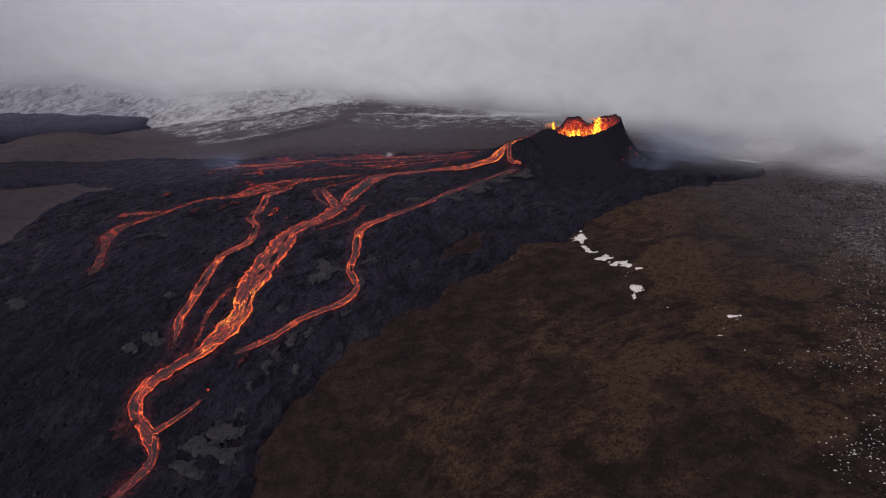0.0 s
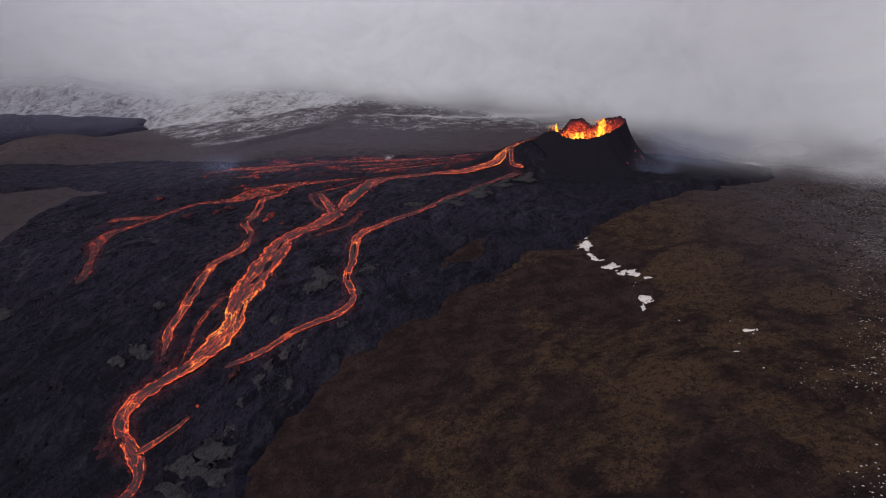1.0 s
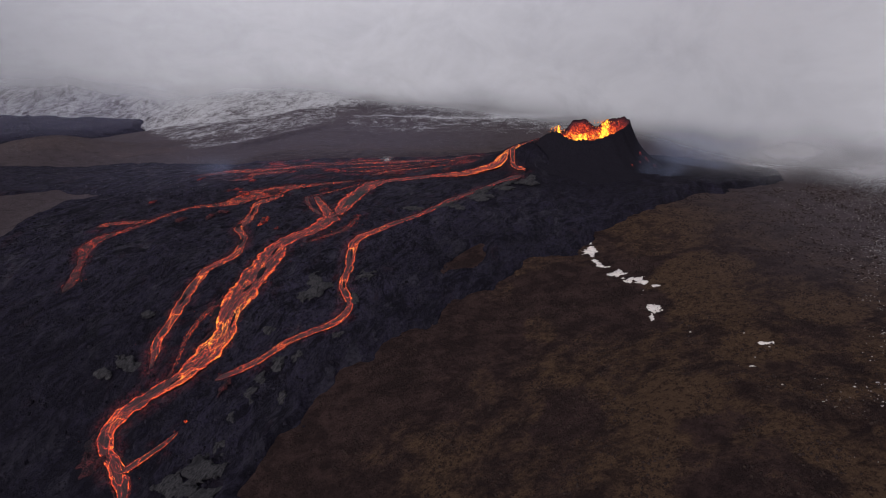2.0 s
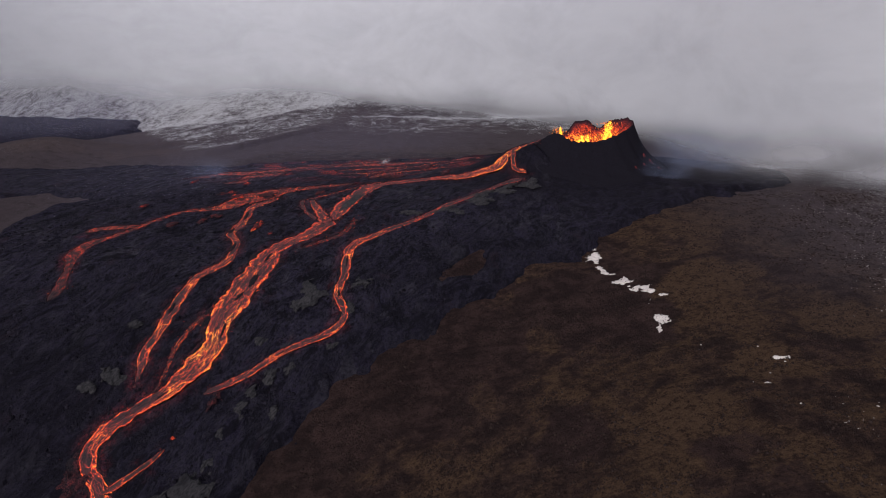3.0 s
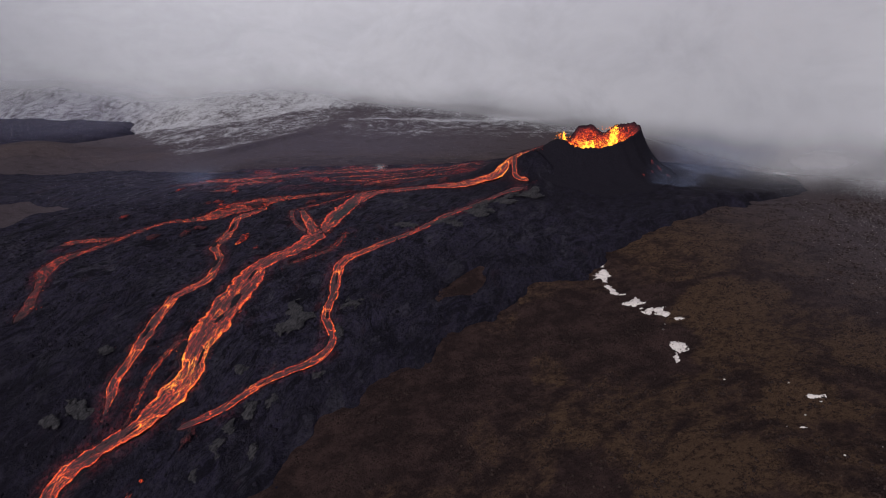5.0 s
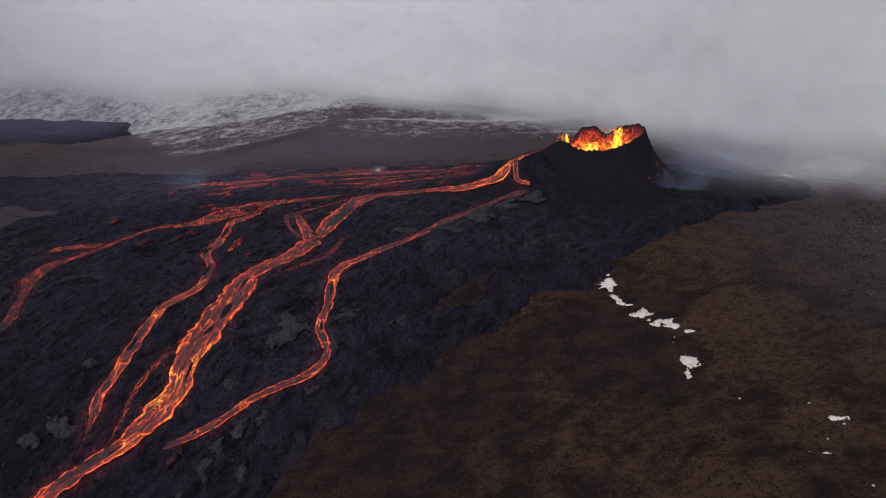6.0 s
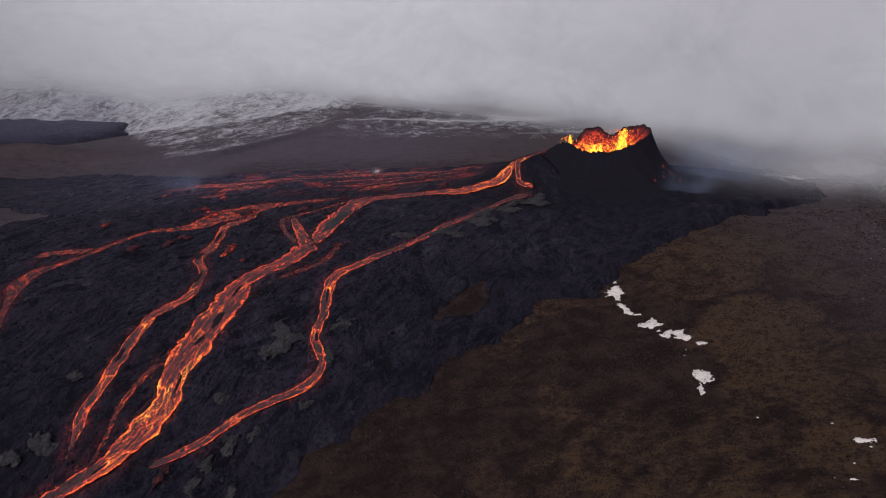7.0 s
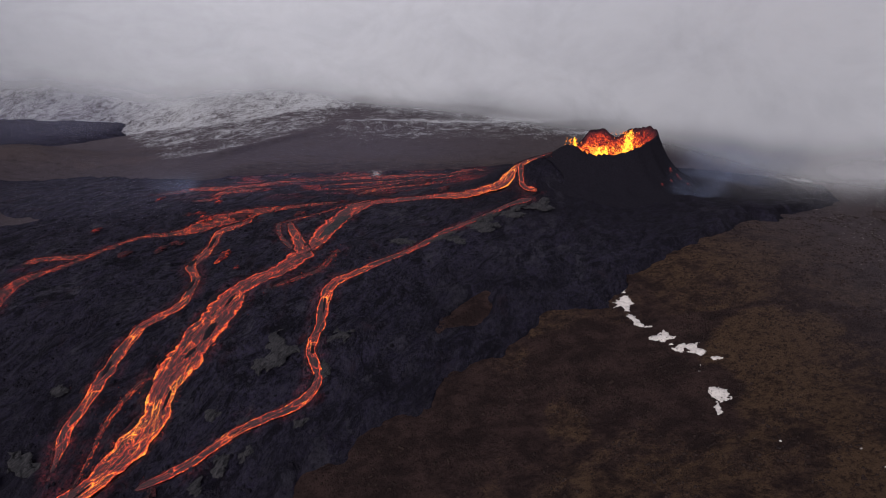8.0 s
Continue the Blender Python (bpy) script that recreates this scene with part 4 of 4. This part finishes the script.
# ---------------------------------------------------------------- lava fountains
def clots(name, places, sizes, tall, material, parent, seed):
    """Molten clots, each a stretched irregular lump."""
    rng = np.random.RandomState(seed)
    n = len(places)
    six = np.array([(1, 0, 0), (0, 1, 0), (-1, 0, 0), (0, -1, 0), (0, 0, 1), (0, 0, -1)], float)
    shape = six[None] * sizes[:, None, None] * (0.6 + 0.8 * rng.rand(n, 6, 1))
    shape[:, :, 2] *= tall
    shape[:, :, 0] += shape[:, :, 2] * rng.normal(0, 0.35, (n, 1))
    faces = np.array([(0, 1, 4), (1, 2, 4), (2, 3, 4), (3, 0, 4), (1, 0, 5), (2, 1, 5), (3, 2, 5), (0, 3, 5)])
    return mesh_object(name, (places[:, None] + shape).reshape(-1, 3), (np.arange(n)[:, None, None] * 6 + faces[None]).reshape(-1, 3).tolist(), material, parent)


def lava_fountain(x, y, z, height, spread, label, seed, material):
    """Jets of molten clots thrown up from one mouth, dense low down and torn above."""
    rng = np.random.RandomState(seed)
    thing = new("lava_fountain")
    thing.location = (x, y, z)
    tips, places, sizes = max(1, int(spread) - 1), [], []
    for k in range(tips):
        root, lean, tall = rng.normal(0, spread * 0.5), rng.normal(0, 0.12), height * (0.55 + 0.5 * rng.rand())
        up = rng.rand(330) ** 1.5
        wide = spread * 0.24 * (1.1 - 0.7 * up)
        at = np.stack([root + lean * tall * up + wide * rng.normal(0, 1, 330), wide * rng.normal(0, 1, 330), tall * up], -1)
        places.append(at)
        sizes.append((0.16 + 0.38 * rng.rand(330)) * (1.25 - 0.75 * up))
    jet = clots("jet", np.vstack(places), np.concatenate(sizes), 2.0, material, thing, seed)
    tagged(jet, "torn jet of molten clots", kind="stuff")
    n = int(34 * spread)
    at = np.stack([rng.normal(0, spread * 0.9, n), rng.normal(0, spread * 0.6, n), height * (0.15 + 0.85 * rng.rand(n))], -1)
    drops = clots("spatter", at, 0.12 + 0.25 * rng.rand(n), 1.6, SPARK, thing, seed + 40)
    tagged(drops, "flying orange lava clots", kind="stuff")
    return tagged(thing, label, "lava fountain", "lava fountains")


lava_fountain(93, 509, 55, 17, 3.4, "ragged tall orange lava jet at the crater's lip", 5, FIRE)
lava_fountain(112, 510, 53, 13, 6.5, "broad orange lava splash behind the low rim", 6, FIRE)
lava_fountain(131, 514, 52, 24, 5.6, "bright yellow lava fountain in the crater", 7, FIRE)
lava_fountain(142, 514, 54, 14, 3.0, "small lava jet against the crater wall", 8, SPARK)


# ---------------------------------------------------------------- snow patches
def soil_top(x, y):
    return land(x, y) + 1.1 * rough(x, y, 30, 3, 5) + 0.35 * rough(x, y, 5, 8, 3) + folds(x, y)


SNOW_PATCHES = [(85, 354, 6.7, 4.5, -0.53, 3), (84, 345.1, 9.5, 7.4, -0.39, 4), (84.2, 341.9, 9.4, 2.9, -1.48, 5), (85.4, 331.5, 12.5, 3.1, -1.3, 6), (88.8, 325.1, 3.3, 1.2, -0.24, 7), (92.1, 317.3, 6.9, 7.7, -0.31, 8), (93.4, 311.5, 2, 2, -0.57, 9), (95.8, 307.8, 8.3, 3.5, 0.77, 10), (100.9, 305.2, 6, 7.8, 0.02, 11), (105.8, 297.8, 4, 2, -0.05, 12), (99.1, 296, 0.91, 0.455, -1.27, 13), (97.4, 292.5, 0.585, 0.455, -1.25, 14), (99.9, 280.1, 5.6, 8.6, -0.05, 15), (96.4, 273, 7.3, 1.9, -1.82, 16), (127.2, 233.3, 7, 2.2, -0.3, 61), (125.2, 234.2, 2.4, 1.8, 0.3, 62), (126.8, 230.6, 0.78, 0.585, -0.54, 19), (119.3, 226.1, 0.715, 0.715, -0.27, 20), (110.7, 220.8, 0.585, 0.52, -0.36, 21), (115, 219.8, 2.1, 1, -0.29, 22), (104.4, 250.1, 0.65, 0.845, -0.42, 23), (121.8, 241, 0.585, 0.52, -0.36, 24), (117.4, 204.2, 0.78, 0.585, -0.73, 25)]
for x, y, wide, deep, turn, seed in SNOW_PATCHES:
    patch = pad("snow_patch", x, y, wide, deep, turn, seed, SNOW, 0.4, soil_top, 0.3)
    tagged(patch, "white ragged snow patch on dark brown ground", "snow patch", "snow patches")


# ---------------------------------------------------------------- snow flecks
def snow_flecks(count):
    rng = np.random.RandomState(11)
    x, y = rng.uniform(95, 310, count * 5), 110 + 470 * rng.rand(count * 5) ** 1.7
    dense = ramp(-4, 46, x - 120 - 0.42 * (y - 170) + 16 * smooth_noise(x, y, 40, 71)) * (0.25 + 0.75 * ramp(-0.5, 0.9, smooth_noise(x, 1.6 * y, 24, 72) + 0.3 + 0.4 * smooth_noise(x, y, 6, 73))) * ramp(560, 330, y) * (0.35 + 0.65 * ramp(330, 220, y))
    keep = rng.rand(count * 5) < dense
    x, y = x[keep][:count], y[keep][:count]
    z = soil_top(x, y) + 0.12
    verts, faces = [], []
    for px, py, pz in zip(x, y, z):
        s = 0.10 + 0.24 * rng.rand() ** 2.5
        base, a0 = len(verts), rng.rand() * 6
        for k in range(6):
            a = a0 + k * math.pi / 3
            w = s * (0.6 + 0.7 * rng.rand())
            verts.append((px + w * 1.5 * math.cos(a), py + w * math.sin(a), pz - 0.05))
        verts.append((px, py, pz + 0.12))
        faces += [(base + k, base + (k + 1) % 6, base + 6) for k in range(6)]
    ob = mesh_object("snow_flecks", verts, faces, SNOW)
    return tagged(ob, "scattered small white snow remnants on gravel", "snow flecks", kind="stuff")


snow_flecks(18000)


# ---------------------------------------------------------------- loose blocks and tussocks
def scatter(name, x, y, z, size, tall, sides, material, seed, smooth):
    """Many small irregular mounds in one mesh."""
    rng = np.random.RandomState(seed)
    n = len(x)
    a = np.linspace(0, 2 * math.pi, sides, endpoint=False)[None, :] + rng.rand(n, 1) * 6.3
    r = size[:, None] * (0.65 + 0.7 * rng.rand(n, sides))
    low = np.stack([x[:, None] + r * np.cos(a), y[:, None] + r * np.sin(a), np.repeat(z[:, None] - 0.35 * size[:, None], sides, 1)], -1)
    r2 = r * (0.45 + 0.3 * rng.rand(n, sides))
    high = np.stack([x[:, None] + r2 * np.cos(a), y[:, None] + r2 * np.sin(a), z[:, None] + size[:, None] * tall * (0.75 + 0.5 * rng.rand(n, sides))], -1)
    verts = np.concatenate([low, high], 1).reshape(-1, 3)
    k = np.arange(sides)
    walls = np.stack([k, (k + 1) % sides, (k + 1) % sides + sides, k + sides], -1)
    base = (np.arange(n) * 2 * sides)[:, None, None]
    faces = (base + walls[None]).reshape(-1, 4).tolist() + (base[:, 0] + (k + sides)[None]).tolist()
    return mesh_object(name, verts, faces, material, smooth=smooth)


def lava_rubble(count):
    rng = np.random.RandomState(41)
    x, y = rng.uniform(-300, 240, count * 2), 185 + 330 * rng.rand(count * 2) ** 1.25
    keep = (lava_cover(x, y) > 2) & (np.hypot(x - CONE[0], y - CONE[1]) > 78) & (channel(x, y) > 0.8) & (rng.rand(count * 2) < 0.35 + 0.65 * ramp(-0.2, 0.5, rough(x, y, 18, 47, 3)))
    x, y = x[keep][:count], y[keep][:count]
    size = 0.22 + 0.26 * rng.exponential(1.0, len(x)).clip(0, 4)
    ob = scatter("lava_rubble", x, y, top_at(x, y) + 1.0 * rough(x, y, 16, 21, 5, 0.55) * (0.45 + 0.55 * ramp(520, 380, y)) + 0.25, size, 0.7, 5, RUBBLE, 42, False)
    return tagged(ob, "loose black lava blocks covering the flow", "lava rubble", kind="stuff")


def moss_tussocks(count):
    rng = np.random.RandomState(43)
    x, y = rng.uniform(-110, 330, count * 3), 120 + 330 * rng.rand(count * 3) ** 1.2
    keep = (lava_cover(x, y) < -3) & (rng.rand(count * 3) < ramp(-0.5, 0.5, rough(x, y, 9, 48, 4, 0.7)))
    x, y = x[keep][:count], y[keep][:count]
    size = 0.13 + 0.15 * rng.exponential(1.0, len(x)).clip(0, 3.5)
    ob = scatter("moss_tussocks", x, y, soil_top(x, y) + 0.05, size, 0.5, 6, TUSSOCK, 44, True)
    return tagged(ob, "low brown moss tussocks and stones on dark soil", "moss tussocks", kind="stuff")


lava_rubble(20000)
moss_tussocks(36000)

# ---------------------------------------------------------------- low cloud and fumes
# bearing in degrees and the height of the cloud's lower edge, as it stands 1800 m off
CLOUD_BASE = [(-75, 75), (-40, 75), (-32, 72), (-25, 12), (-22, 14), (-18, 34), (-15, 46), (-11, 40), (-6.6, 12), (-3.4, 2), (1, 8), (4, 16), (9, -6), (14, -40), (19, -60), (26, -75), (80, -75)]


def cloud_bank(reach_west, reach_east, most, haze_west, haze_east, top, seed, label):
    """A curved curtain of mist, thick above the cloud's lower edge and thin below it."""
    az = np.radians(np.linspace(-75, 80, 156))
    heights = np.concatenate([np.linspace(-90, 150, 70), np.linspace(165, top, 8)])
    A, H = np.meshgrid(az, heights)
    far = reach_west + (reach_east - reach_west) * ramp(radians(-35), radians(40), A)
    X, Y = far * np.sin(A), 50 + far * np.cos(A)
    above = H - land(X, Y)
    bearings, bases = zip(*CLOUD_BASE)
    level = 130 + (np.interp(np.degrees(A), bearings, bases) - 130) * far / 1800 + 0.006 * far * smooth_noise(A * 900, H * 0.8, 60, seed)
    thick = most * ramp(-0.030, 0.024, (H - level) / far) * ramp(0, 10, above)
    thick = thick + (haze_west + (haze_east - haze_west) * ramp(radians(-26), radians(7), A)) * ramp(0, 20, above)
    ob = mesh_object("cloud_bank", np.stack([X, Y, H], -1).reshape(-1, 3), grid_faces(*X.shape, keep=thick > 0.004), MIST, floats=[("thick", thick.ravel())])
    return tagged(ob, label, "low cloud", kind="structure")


def ground_mist(reach, depth, most, where, label, material):
    """A low curtain of haze between four bearings: it sets in from the first to the second and ends from the third to the fourth."""
    A, H = np.meshgrid(np.radians(np.linspace(-75, 80, 130)), np.linspace(-90, 130, 60))
    X, Y = reach * np.sin(A), 50 + reach * np.cos(A)
    above = H - land(X, Y)
    a, b, c, d = (radians(v) for v in where)
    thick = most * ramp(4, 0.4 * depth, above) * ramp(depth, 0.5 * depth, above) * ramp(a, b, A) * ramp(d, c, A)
    ob = mesh_object("cloud_bank", np.stack([X, Y, H], -1).reshape(-1, 3), grid_faces(*X.shape, keep=thick > 0.004), material, floats=[("thick", thick.ravel())])
    return tagged(ob, label, "low cloud", kind="structure")


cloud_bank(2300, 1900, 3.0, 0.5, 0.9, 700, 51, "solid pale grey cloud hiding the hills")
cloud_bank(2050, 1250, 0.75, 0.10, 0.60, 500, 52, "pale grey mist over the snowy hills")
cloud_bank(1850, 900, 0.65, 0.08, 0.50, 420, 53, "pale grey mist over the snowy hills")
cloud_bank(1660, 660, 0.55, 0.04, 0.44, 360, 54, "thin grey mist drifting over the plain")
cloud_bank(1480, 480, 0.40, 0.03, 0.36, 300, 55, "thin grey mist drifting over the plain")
# two added haze sheets that tint and lighten the far lava behind them
ground_mist(455, 80.0, 0.06, (-42, -18, -8, 9), "thin blue haze sheet added over the lava", BLUE_HAZE)
ground_mist(1080, 110.0, 0.12, (-60, -50, -30, -22), "thin blue haze sheet added before the distant lava field", BLUE_HAZE)
ground_mist(435, 62.0, 0.34, (19, 36, 66, 78), "low mist creeping over the snowy gravel", LOW_MIST)


def fume(name, material, x, y, z, wide, tall, lean, most, label, turn=0.0):
    u, v = np.meshgrid(np.linspace(-1, 1, 17), np.linspace(0, 1, 15))
    X = x + (u * wide * (0.35 + 0.65 * v) + lean * v) * math.cos(turn)
    Y = y + (u * wide * (0.35 + 0.65 * v) + lean * v) * math.sin(turn) + 1.5 * np.sin(3 * u + 4 * v)
    Z = z + v * tall
    thick = most * np.maximum(0, 1 - u ** 2) ** 1.5 * ramp(0, 0.4, v) * ramp(1.0, 0.4, v)
    ob = mesh_object(name, np.stack([X, Y, Z], -1).reshape(-1, 3), grid_faces(*X.shape), material, floats=[("thick", thick.ravel())])
    return tagged(ob, label, "volcanic fume")


fume("fume", FUME, 205, 545, 14, 70, 62, 36, 0.38, "thin blue volcanic fume drifting off the cone", -0.45)
fume("fume", FUME, 163, 472, 18, 36, 64, 12, 0.42, "thin blue volcanic fume drifting off the cone")
fume("steam_wisp", FUME, -212, 556, 18, 34, 26, 8, 0.26, "pale blue steam wisp rising from lava")
fume("steam_wisp", STEAM, -58, 600, 25, 10, 9, 5, 0.4, "white steam puff at the lava's far edge")
fume("steam_wisp", STEAM, 288, 560, 26, 30, 9, 14, 0.5, "pale steam over snow at the lava margin")
